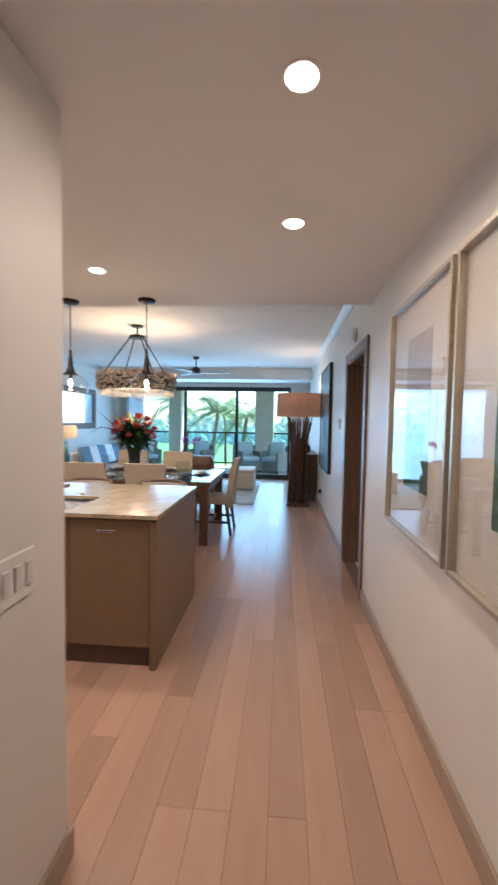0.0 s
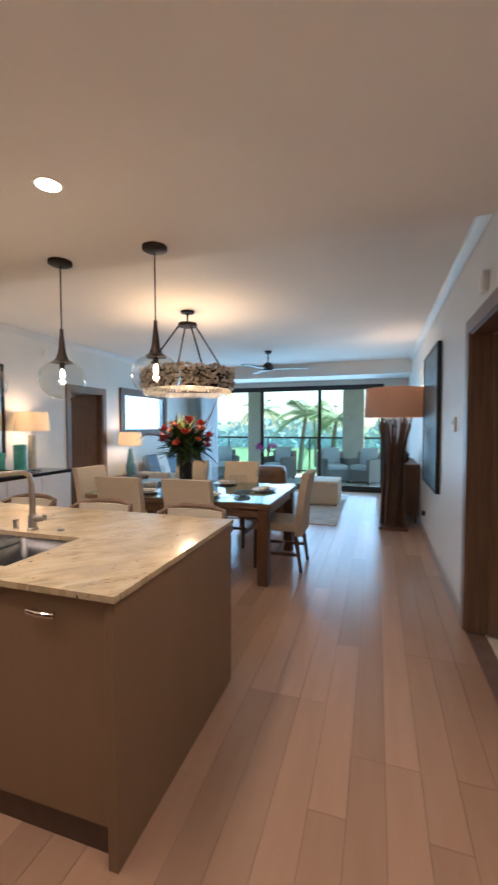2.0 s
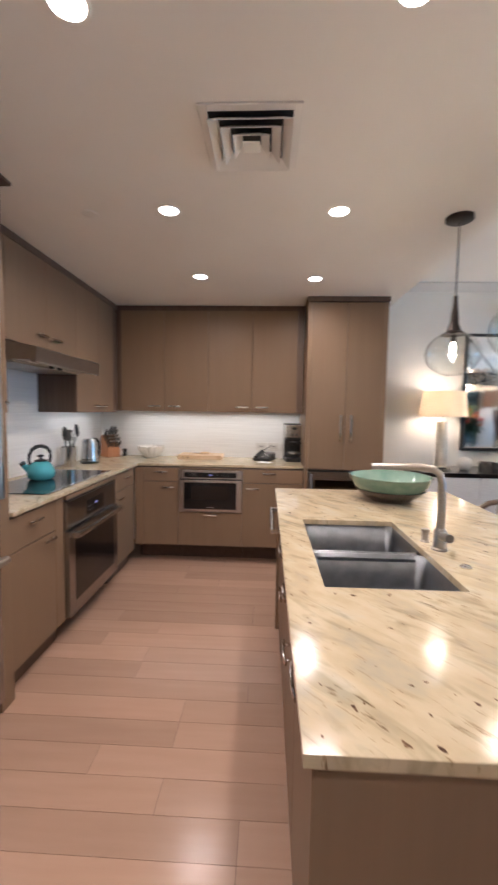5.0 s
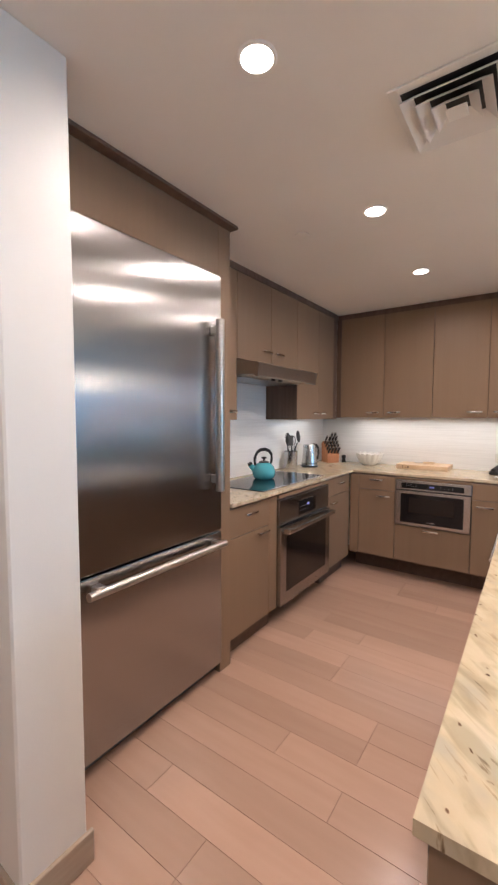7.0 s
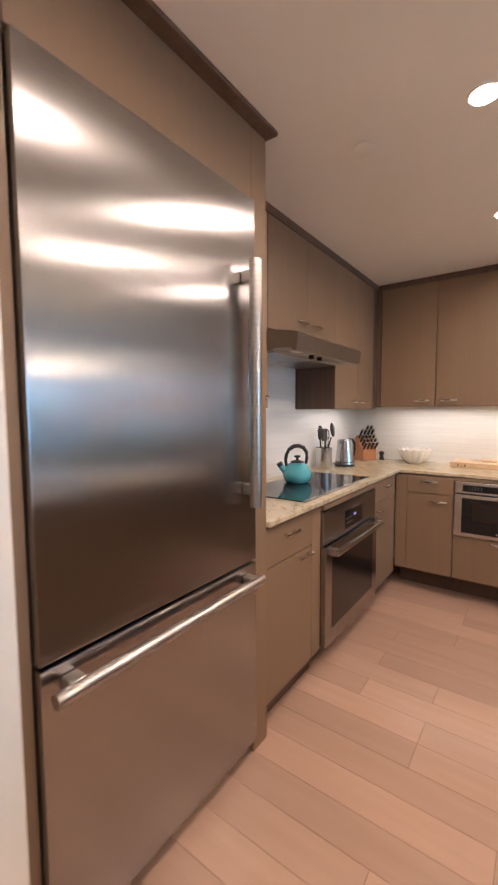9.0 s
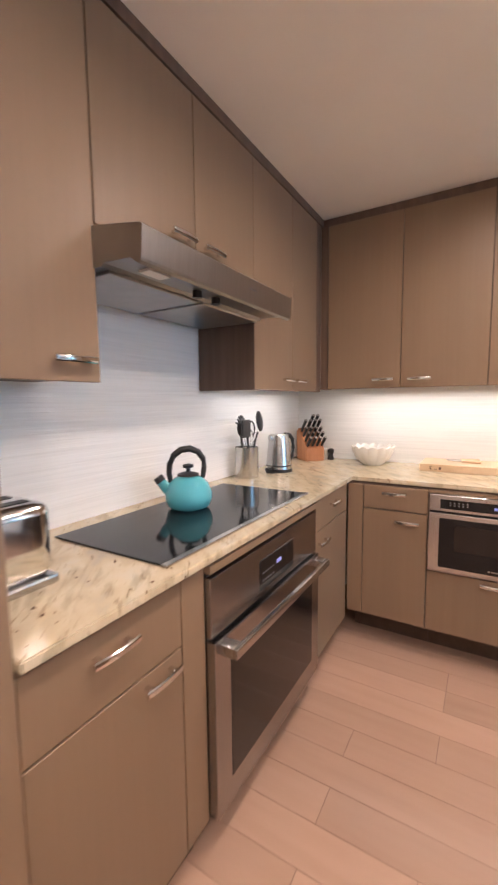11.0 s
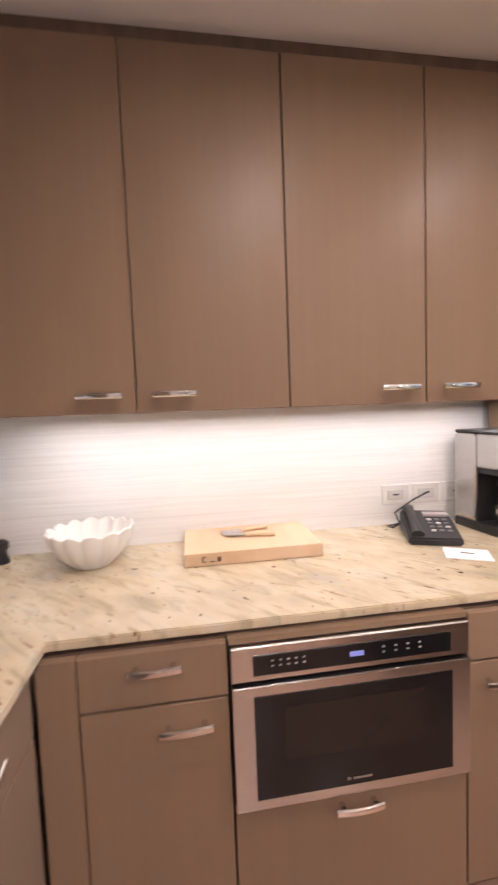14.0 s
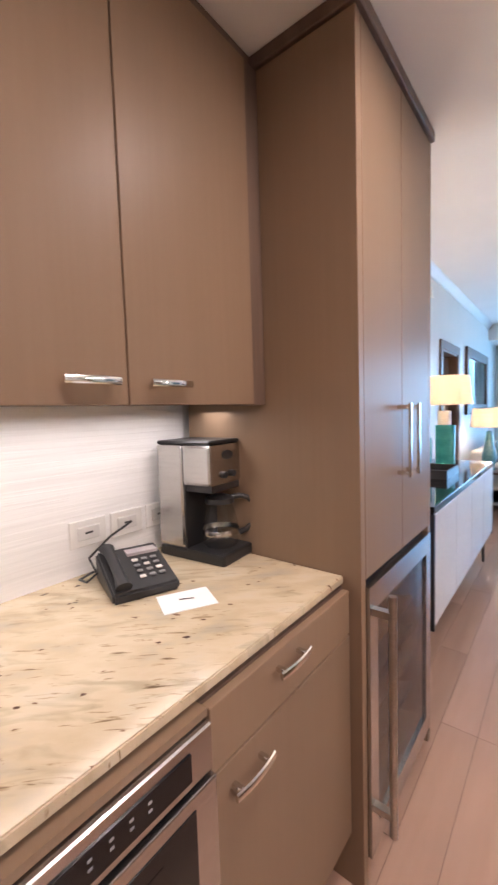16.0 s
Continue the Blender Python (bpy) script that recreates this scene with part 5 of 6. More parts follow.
# ---- stools at the island ----
def stool():
    s = thing("counter_stool", 0, 0, 0, 0, "counter stool with curved wood-framed cream back and dark leather seat", "stool", "stools at the island")
    part("seat", boxes((-.22, -.21, .58, .22, .21, .645), bevel=.02, seg=3), LEATHER, s, "dark leather seat", True)
    part("seat_frame", boxes((-.215, -.205, .545, .215, .205, .58), bevel=.004), STOOLWOOD, s)
    for x_, y_ in ((-.19, -.18), (.19, -.18), (-.19, .18), (.19, .18)):
        part("leg", tube(B(), [(x_ * 1.06, y_ * 1.08, 0), (x_, y_, .55)], [.016, .021], 8), STOOLWOOD, s)
    part("foot_rail", boxes((-.19, -.20, .20, .19, -.175, .225), bevel=.004), STOOLWOOD, s)
    arc = [(-.235, .05, .80), (-.238, .13, .855), (-.20, .205, .885), (-.10, .24, .90), (0, .25, .902), (.10, .24, .90), (.20, .205, .885), (.238, .13, .855), (.235, .05, .80)]
    part("back_frame", tube(B(), arc, .017, 10), STOOLWOOD, s, "curved wooden top rail", True)
    for x_ in (-.205, .205):
        part("back_post", tube(B(), [(x_, .16, .55), (x_ * 1.03, .19, .875)], .016, 8), STOOLWOOD, s)
    bm = B()
    n = 12
    grid = []
    for k in range(n + 1):
        u = -1 + 2 * k / n
        x_, y_ = .20 * u, .232 - .045 * u * u
        grid.append([bm.verts.new((x_, y_ - .02, .66)), bm.verts.new((x_, y_ - .014, .885)), bm.verts.new((x_, y_ + .018, .885)), bm.verts.new((x_, y_ + .012, .66))])
    for a, b in zip(grid, grid[1:]):
        for q in range(4):
            bm.faces.new((a[q], a[(q + 1) % 4], b[(q + 1) % 4], b[q]))
    bm.faces.new(grid[0])
    bm.faces.new(list(reversed(grid[-1])))
    part("backrest", bm, STOOLCREAM, s, "pale upholstered back", True)
    return s


st = stool()
st.matrix_basis = pose(-1.445, 3.86, 0, 0, 0, -3)
copy_thing(st, pose(-2.13, 3.85, 0, 0, 0, 2))
copy_thing(st, pose(-2.80, 3.86, 0, 0, 0, -2))


# ---- dining set ----
def dining_chair():
    c = thing("dining_chair", -0.011, 0.296, 0, 0, "cream upholstered dining chair with dark wooden legs", "chair", "chairs round the table")
    part("seat", boxes((-.235, -.24, .40, .235, .22, .485), bevel=.025, seg=3), CREAM, c, "", True)
    bm = B()
    rows = []
    for k in range(7):
        v = k / 6
        z_, y_ = .36 + v * .615, .20 + .075 * v * v
        rows.append((z_, y_))
    fr_ = [[bm.verts.new((x_, y_ + d, z_)) for x_, d in ((-.225, 0), (.225, 0), (.225, .07), (-.225, .07))] for z_, y_ in rows]
    for a, b in zip(fr_, fr_[1:]):
        for q in range(4):
            bm.faces.new((a[q], a[(q + 1) % 4], b[(q + 1) % 4], b[q]))
    bm.faces.new(list(reversed(fr_[0])))
    bm.faces.new(fr_[-1])
    bmesh.ops.bevel(bm, geom=[e for e in bm.edges if e.calc_face_angle(0) > .8], offset=.014, segments=3, affect="EDGES")
    part("backrest", bm, CREAM, c, "", True)
    for x_, y0, y1 in ((-.20, -.21, -.20), (.20, -.21, -.20), (-.20, .26, .20), (.20, .26, .20)):
        part("leg", tube(B(), [(x_, y0, 0), (x_, y1, .405)], [.017, .024], 4), DARKWOOD, c)
    part("stretcher", boxes((-.19, -.012, .155, .19, .012, .185)), DARKWOOD, c)
    for x_ in (-.20, .20):
        part("side_stretcher", boxes((x_ - .012, -.20, .155, x_ + .012, .22, .185)), DARKWOOD, c)
    return c


TX, TY = -2.16, 5.65
dt = thing("dining_table", TX, TY, 0, 0, "dark walnut dining table with inset glass top", "table")
part("tabletop", boxes((-.98, -.62, .70, .98, .62, .748), bevel=.004), TABLEWOOD, dt)
part("glass_top", boxes((-.975, -.615, .7495, .975, .615, .758), bevel=.002), TABLEGLASS, dt, "clear greenish glass sheet")
part("apron", boxes((-.93, -.57, .615, .93, -.545, .70), (-.93, .545, .615, .93, .57, .70), (-.93, -.545, .615, -.905, .545, .70), (.905, -.545, .615, .93, .545, .70)), TABLEWOOD, dt)
for x_ in (-.90, .90):
    for y_ in (-.54, .54):
        part("leg", boxes((x_ - .05, y_ - .05, 0, x_ + .05, y_ + .05, .70), bevel=.006), DARKWOOD, dt)
dc = dining_chair()
dc.matrix_basis = pose(-1.859, 5.08, 0, 0, 0, 180)
for m_ in (pose(-2.537, 5.062, 0, 0, 0, 180), pose(-2.666, 6.304, 0, 0, 0, 2), pose(-1.979, 6.304, 0, 0, 0, -2), pose(-1.253, 5.706, 0, 0, 0, -90), pose(-3.134, 5.466, 0, 0, 0, 88)):
    copy_thing(dc, m_)


def place_setting(x_, y_, rz_):
    p_ = thing("plate_stack", x_, y_, .758, rz_, "stacked white plates with a folded napkin", "plates", "place settings")
    part("dinner_plate", lathe(B(), [(.0, 0), (.085, 0), (.105, .008), (.135, .018), (.133, .021), (.10, .012), (.0, .006)], seg=36), WHITECERAMIC, p_, "", True)
    part("salad_plate", lathe(B(), [(.0, .010), (.06, .014), (.10, .028), (.098, .031), (.06, .019), (0, .016)], seg=36), WHITECERAMIC, p_, "", True)
    part("napkin", boxes((-.10, -.03, .022, .09, .03, .042), bevel=.008, seg=2), WHITEFABRIC, p_, "folded pale napkin", True)
    return p_


def wine_glass(x_, y_):
    g_ = single("wine_glass", lathe(B(), [(.0, .0), (.034, .001), (.033, .003), (.006, .008), (.004, .03), (.004, .085), (.012, .095), (.032, .115), (.041, .145), (.040, .175), (.033, .205), (.0315, .205)], seg=24, caps=False), WINEGLASS, x_, y_, .758, 0, "clear stemmed wine glass on the table", "glass", "wine glasses", True)
    return g_


ps = place_setting(-1.859, 5.246, 0)
for x_, y_, r_ in ((-2.537, 5.246, 0), (-2.666, 6.055, 180), (-1.979, 6.055, 180), (-1.415, 5.706, 90), (-2.905, 5.466, -90)):
    copy_thing(ps, pose(x_, y_, .758, 0, 0, r_))
for x_, y_ in ((-1.635, 5.356), (-2.322, 5.356), (-2.876, 5.945), (-2.179, 5.945), (-1.539, 5.926), (-2.781, 5.246)):
    wine_glass(x_, y_)
    wine_glass(x_ + .085, y_ + .03)
for x_, y_, r_ in ((-1.692, 5.227, 0), (-2.37, 5.227, 0), (-1.558, 5.54, 90)):
    t = thing("cutlery", x_, y_, .758, r_, "steel knife and fork beside a plate", "cutlery", "cutlery on the table")
    part("knife", boxes((-.008, -.10, .0005, .004, .10, .004), bevel=.001), CHROME, t)
    part("fork", boxes((.018, -.09, .0005, .026, .09, .004), (.012, .05, .0005, .032, .09, .003)), CHROME, t)
single("serving_dish", lathe(B(), [(.0, 0), (.05, 0), (.07, .02), (.075, .05), (.07, .05), (.06, .02), (0, .012)], seg=28), WHITECERAMIC, -2.704, 5.586, .758, 0, "small white dish near the flowers", "dish", smooth=True)
single("napkin_ring_bundle", ellipsoid(0, 0, .03, .09, .035, .03, 0, 30), BLUEFABRIC, -1.558, 5.374, .758, 0, "rolled dark patterned napkin on the table", "napkin", smooth=True)

fv = thing("flower_arrangement", -2.322, 5.687, .758, 0, "tall black vase with red tropical flowers and green leaves", "flower vase")
part("vase", lathe(B(), [(.0, 0), (.068, 0), (.07, .005), (.078, .33), (.074, .33), (.066, .02), (0, .02)], seg=32), BLACK, fv, "black cylinder vase", True)
rf = random.Random(11)


def leaf_blade(bm, m_, length, width, bend, fold=.25):
    n = 5
    prev = None
    for k in range(n + 1):
        u = k / n
        w_ = width * math.sin(math.pi * min(u * .92 + .05, 1)) * .5
        z_ = bend * u * u
        row = [bm.verts.new(m_ @ Vector((-w_, length * u, z_ + fold * w_))), bm.verts.new(m_ @ Vector((0, length * u, z_))), bm.verts.new(m_ @ Vector((w_, length * u, z_ + fold * w_)))]
        if prev:
            bm.faces.new((prev[0], prev[1], row[1], row[0]))
            bm.faces.new((prev[1], prev[2], row[2], row[1]))
        prev = row


leaves = B()
for k in range(330):
    a, el = rf.uniform(0, 360), rf.uniform(-25, 70)
    leaf_blade(leaves, pose(rf.uniform(-.13, .13), rf.uniform(-.13, .13), rf.uniform(.38, .56), el, 0, a), rf.uniform(.12, .26), rf.uniform(.03, .075), rf.uniform(-.12, .0))
part("leaves", leaves, LEAF, fv, "dense dark green foliage")
lime = B()
for k in range(34):
    a = rf.uniform(0, 360)
    leaf_blade(lime, pose(rf.uniform(-.14, .02), rf.uniform(-.04, .04), .48, rf.uniform(48, 84), 0, a), rf.uniform(.22, .44), .028, -.05)
part("lime_blades", lime, LIME, fv, "upright lime blades")
for k in range(19):
    a, el = k * 2.39996, math.asin(-.25 + 1.15 * (k + .5) / 19)
    fx, fy_, fz = .27 * math.cos(a) * math.cos(el), .27 * math.sin(a) * math.cos(el), .50 + .24 * math.sin(el)
    s_ = rf.uniform(.055, .09)
    bm = B()
    for q in range(8):
        leaf_blade(bm, pose(fx, fy_, fz, rf.uniform(5, 65), 0, q * 45 + rf.uniform(-12, 12)), s_ * rf.uniform(.9, 1.3), s_ * .9, rf.uniform(-.01, .02), .35)
    part("red_bloom", bm, ORANGEFLOWER if k % 4 == 1 else REDFLOWER, fv, "orange bloom" if k % 4 == 1 else "coral red bloom")
bm = B()
for q in range(9):
    leaf_blade(bm, pose(-.03, -.20, .66, rf.uniform(10, 70), 0, q * 40), .07, .05, .01, .3)
part("pink_bloom", bm, PINKFLOWER, fv, "pale pink bloom")
for path in ([(-.1, -.05, .4), (-.28, -.10, .66), (-.46, -.12, .82)], [(-.1, -.02, .4), (-.30, -.08, .58), (-.42, -.10, .60), (-.55, -.12, .52)], [(.1, 0, .4), (.22, .02, .70), (.32, .03, .86)], [(.1, .02, .4), (.26, .06, .76), (.36, .10, 1.02)]):
    part("branch", tube(B(), path, [.006] * (len(path) - 1) + [.002], 6), STICK, fv, "thin reddish branch")

# ---- credenza wall ----
CX0 = XD + .02
cd = thing("credenza", CX0, 4.02, 0, 90, "long white textured credenza with black top on dark legs", "sideboard")
CL, CDP = 1.95, .54
# local x runs along the wall, -y into the room
part("body", boxes((.02, -CDP + .02, .27, CL - .02, 0, .83)), BLACK, cd)
part("top", boxes((0, -CDP, .84, CL, 0, .88), bevel=.003), BLACKGLASS, cd, "glossy black top")
for x_ in (0, CL - .02):
    part("side", boxes((x_, -CDP, .25, x_ + .02, 0, .84)), BLACK, cd, "black side panel")
for k in range(4):
    w0 = .02 + k * (CL - .04) / 4
    part("door", boxes((w0 + .002, -CDP, .27, w0 + (CL - .04) / 4 - .002, -CDP + .019, .838), bevel=.002), CREDENZA, cd, "white rippled lacquer door")
for x_ in (.10, CL - .10):
    for y_ in (-CDP + .06, -.06):
        part("leg", tube(B(), [(x_ + (.04 if x_ > 1 else -.04), y_, 0), (x_, y_, .25)], [.010, .016], 8), BRONZE, cd)


def table_lamp(x_, y_, z_, base_mat, base_label, label, r_base=.045, h_base=.30, rz_=0):
    t = thing("table_lamp", x_, y_, z_, rz_, label, "table lamp", "table lamps")
    part("foot", boxes((-.07, -.07, 0, .07, .07, .025), bevel=.004), WINEGLASS if base_mat is ALABASTER else base_mat, t)
    prof = [(.0, .026), (r_base, .026), (r_base * 1.02, .03), (r_base * 1.02, h_base), (.0, h_base)] if base_mat is ALABASTER else [(.0, .026), (.05, .026), (.075, .08), (.082, .17), (.06, .26), (.03, h_base), (0, h_base)]
    part("column", lathe(B(), prof, seg=28), base_mat, t, base_label, True)
    part("stem", tube(B(), [(0, 0, h_base), (0, 0, h_base + .20)], .006, 8), NICKEL, t)
    s_ = part("shade", lathe(B(), [(.215, h_base + .05), (.185, h_base + .285), (.183, h_base + .285), (.213, h_base + .05), (.215, h_base + .05)], seg=44, caps=False), LINEN, t, "lit beige linen drum shade", True)
    part("finial", lathe(B(), [(.004, h_base + .20), (.004, h_base + .275), (.010, h_base + .28), (0, h_base + .29)], seg=10), NICKEL, t)
    part("bulb", lathe(B(), [(.0, h_base + .10), (.025, h_base + .12), (.028, h_base + .15), (.012, h_base + .18), (0, h_base + .185)], seg=14), WHITECERAMIC, t, "", True)
    point_lamp("table_lamp_light", x_, y_, z_ + h_base + .215, TLAMP_W, SOFT, .03)
    point_lamp("table_lamp_light", x_, y_, z_ + h_base + .085, TLAMP_W * .7, SOFT, .03)
    return t


table_lamp(XD + .24, 4.298, .88, ALABASTER, "pale alabaster column", "table lamp with alabaster column and lit linen shade", .05, .45)
table_lamp(XD + .24, 5.65, .88, ALABASTER, "pale alabaster column", "table lamp with alabaster column and lit linen shade", .05, .45)


def wall_mirror(y0, y1, z0, z1, fw, mat, label, lean=0):
    m_ = thing("wall_mirror", XD + .003, (y0 + y1) / 2, z0, 0, label, "mirror")
    h, w_ = z1 - z0, (y1 - y0) / 2
    part("frame", boxes((0, -w_, 0, .035, -w_ + fw, h), (0, w_ - fw, 0, .035, w_, h), (0, -w_ + fw, 0, .035, w_ - fw, fw), (0, -w_ + fw, h - fw, .035, w_ - fw, h), bevel=.003), mat, m_)
    part("mirror_glass", boxes((.002, -w_ + fw, fw, .018, w_ - fw, h - fw)), MIRROR, m_, "silvered mirror glass")
    return m_


wall_mirror(4.575, 5.45, 1.04, 2.20, .028, BLACKMETAL, "tall black-framed mirror above the credenza")
wall_mirror(7.803, 9.45, 1.25, 2.13, .13, DARKWOOD, "wide dark wood-framed mirror above the sofa")
b_ = thing("wall_speaker", XD, 4.933, 2.43, 90, "small dark speaker box mounted above the mirror", "speaker")
part("box", boxes((-.05, -.06, -.06, .05, -.012, .06), bevel=.004), BLACK, b_)
part("bracket", tube(B(), [(0, 0, -.02), (0, -.014, -.02)], .02, 8), BLACK, b_)
part("cable", tube(B(), [(-.005, -.03, -.06), (-.02, -.02, -.10), (-.03, -.012, -.125)], .004, 6), BLACK, b_)
sd_ = thing("wall_sounder", XD, 6.129, 2.45, 90, "small white wall-mounted sensor", "sensor")
part("body", boxes((-.035, -.03, -.045, .035, 0, .045), bevel=.006, seg=2), WHITEPLASTIC, sd_)
for y_, h_, r_ in ((5.411, .34, .07), (5.227, .25, .062), (5.098, .17, .05)):
    single("teal_vase", lathe(B(), [(.0, 0), (r_, 0), (r_ * 1.02, .01), (r_ * 1.05, h_), (r_ * .98, h_), (r_ * .93, .02), (0, .015)], seg=28), TEALGLASS, XD + (.30 if h_ > .3 else .18), y_, .88, 0, "teal blown glass cylinder vase on the credenza", "vase", "teal vases", True)
bm = B()
for k in range(60):
    u, v = math.acos(1 - 2 * (k + .5) / 60), k * 2.39996
    lump = ellipsoid(.05 * math.sin(u) * math.cos(v), .05 * math.sin(u) * math.sin(v), .06 + .05 * math.cos(u), .017, .017, .017, seg=6)
    me_ = bpy.data.meshes.new("tmp")
    lump.to_mesh(me_)
    lump.free()
    bm.from_mesh(me_)
    bpy.data.meshes.remove(me_)
single("coral_ornament", bm, WHITECERAMIC, XD + .33, 4.482, .88, 0, "white knobbly coral ornament on the credenza", "ornament", smooth=True)
tr_ = thing("serving_tray", XD + .31, 5.016, .88, 90, "low black lacquer tray on the credenza", "tray")
part("tray", boxes((-.18, -.13, 0, .18, .13, .012), (-.18, -.13, .012, .18, -.12, .06), (-.18, .12, .012, .18, .13, .06), (-.18, -.12, .012, -.17, .12, .06), (.17, -.12, .012, .18, .12, .06)), BLACK, tr_)
for y_ in (4.694, 4.767, 4.914):
    single("silver_cup", lathe(B(), [(.0, 0), (.03, 0), (.032, .004), (.036, .075), (.033, .075), (.029, .006), (0, .006)], seg=20), CHROME, XD + .24, y_, .893 if y_ > 4.9 else .88, 0, "small silver cup on the credenza", "cup", "silver cups", True)

# ---- living area ----
rug = single("area_rug", boxes((-1.55, -1.35, 0, 1.55, 1.35, .012), bevel=.004), RUG, -2.399, 8.834, .0005, 0, "pale grey patterned rug under the seating", "rug")
ot = thing("ottoman", -1.205, 9.238, .0125, 0, "cream upholstered rectangular ottoman", "ottoman")
part("body", boxes((-.26, -.38, .02, .26, .38, .36), bevel=.015, seg=2), CREAM, ot, "", True)
part("cushion_top", boxes((-.265, -.385, .36, .265, .385, .43), bevel=.025, seg=3), CREAM, ot, "", True)
for x_ in (-.22, .22):
    for y_ in (-.34, .34):
        part("foot", boxes((x_ - .02, y_ - .02, 0, x_ + .02, y_ + .02, .02)), DARKWOOD, ot)
ac = thing("leather_armchair", -1.845, 7.306, 0, 0, "brown leather armchair seen from its rounded back", "armchair")
part("back", boxes((-.36, -.30, .12, .36, -.12, .84), bevel=.06, seg=4), BROWNLEATHER, ac, "", True)
part("head_cushion", boxes((-.34, -.32, .70, .34, -.06, .88), bevel=.07, seg=4), BROWNLEATHER, ac, "", True)
for x_ in (-.36, .24):
    part("arm", boxes((x_, -.28, .12, x_ + .12, .38, .58), bevel=.04, seg=3), BROWNLEATHER, ac, "", True)
part("seat", boxes((-.24, -.14, .20, .24, .40, .44), bevel=.05, seg=3), BROWNLEATHER, ac, "", True)
for x_ in (-.30, .30):
    for y_ in (-.24, .32):
        part("leg", tube(B(), [(x_, y_, 0), (x_, y_, .14)], .02, 8), DARKWOOD, ac)
ctb = thing("coffee_table", -2.513, 8.898, .0125, 0, "dark wooden coffee table on the rug", "coffee table")
part("top", boxes((-.35, -.55, .40, .35, .55, .44), bevel=.005), DARKWOOD, ctb)
for x_ in (-.30, .30):
    for y_ in (-.5, .5):
        part("leg", boxes((x_ - .03, y_ - .03, 0, x_ + .03, y_ + .03, .40)), DARKWOOD, ctb)
orc = thing("orchid_plant", -2.322, 9.082, .4525, 0, "magenta orchid in a white pot", "plant")
part("pot", lathe(B(), [(.0, 0), (.06, 0), (.08, .13), (.074, .13), (.06, .02), (0, .02)], seg=24), WHITECERAMIC, orc, "", True)
for s_ in (-1, 1):
    part("stem", tube(B(), [(0, 0, .1), (.03 * s_, 0, .35), (.10 * s_, -.02, .56), (.20 * s_, -.04, .62)], .005, 6), LEAF, orc)
bm = B()
for k in range(70):
    s_ = rf.choice((-1, 1))
    u = rf.random()
    leaf_blade(bm, pose(s_ * (.04 + .15 * u) + rf.uniform(-.03, .03), rf.uniform(-.05, .03), .50 + .12 * u + rf.uniform(-.05, .05), rf.uniform(-40, 60), 0, rf.uniform(0, 360)), .06, .05, .01)
part("blooms", bm, ORCHID, orc, "magenta blooms")
bm = B()
for k in range(6):
    leaf_blade(bm, pose(0, 0, .12, 25, 0, k * 60), .18, .06, -.05)
part("leaves", bm, LEAF, orc)

sf = thing("sofa", XD + .03, 8.834, 0, 0, "pale grey sofa with blue and white cushions", "sofa")
part("base", boxes((.02, -.95, .08, .92, .95, .30), bevel=.02, seg=2), SOFAFABRIC, sf, "", True)
part("back", boxes((.02, -.95, .30, .26, .95, .78), bevel=.05, seg=3), SOFAFABRIC, sf, "", True)
for y_ in (-.95, .79):
    part("arm", boxes((.02, y_, .08, .92, y_ + .16, .62), bevel=.04, seg=3), SOFAFABRIC, sf, "", True)
for y_ in (-.78, .01):
    part("seat_cushion", boxes((.24, y_, .30, .93, y_ + .77, .46), bevel=.04, seg=3), SOFAFABRIC, sf, "", True)
for x_ in (.08, .86):
    for y_ in (-.88, .88):
        part("leg", tube(B(), [(x_, y_, 0), (x_, y_, .09)], .025, 8), DARKWOOD, sf)
for k, (y_, m_, lb) in enumerate(((-.62, BLUEFABRIC, "deep blue"), (-.30, WHITEFABRIC, "white"), (.05, BLUEFABRIC, "deep blue"), (.38, WHITEFABRIC, "white"), (.66, BLUEFABRIC, "deep blue"))):
    cu = boxes((-.055, -.21, -.21, .055, .21, .21), bevel=.05, seg=4)
    bmesh.ops.transform(cu, matrix=pose(0, 0, 0, 0, -18, rf.uniform(-8, 8)), verts=cu.verts[:])
    single("throw_cushion", cu, m_, XD + .03 + .39, 8.834 + y_, .70, 0, lb + " square throw cushion on the sofa", "cushion", "sofa cushions", True)
stb = thing("side_table", XD + .30, 7.684, 0, 0, "small dark wooden side table beside the sofa", "side table")
part("top", boxes((-.24, -.24, .54, .24, .24, .57), bevel=.003), DARKWOOD, stb)
for x_ in (-.2, .2):
    for y_ in (-.2, .2):
        part("leg", boxes((x_ - .018, y_ - .018, 0, x_ + .018, y_ + .018, .54)), DARKWOOD, stb)
table_lamp(XD + .30, 7.684, .57, AQUAGLASS, "aqua glazed gourd base", "table lamp with aqua glazed base and lit linen shade", .05, .48)

fl_ = thing("driftwood_floor_lamp", -.07, 7.62, 0, 0, "floor lamp of bundled driftwood sticks with brown drum shade", "floor lamp")
part("base", boxes((-.19, -.19, 0, .19, .19, .045), bevel=.006), DARKWOOD, fl_, "dark square plinth")
for k in range(46):
    a, r_ = rf.uniform(0, 6.283), math.sqrt(rf.random())
    tw = rf.uniform(.3, .9)
    def at_(R, z_, d):
        return (R * r_ * math.cos(a + d), R * r_ * math.sin(a + d), z_ + rf.uniform(-.02, .02))
    tp = 1.50 + rf.uniform(-.08, .06)
    part("stick", tube(B(), [at_(.16, .03, 0), at_(.15, .40, tw * .25), at_(.135, .8, tw * .5), at_(.15, 1.15, tw * .75), at_(.24, tp, tw)], [.017, .018, .016, .015, .009], 6), DRIFT, fl_)
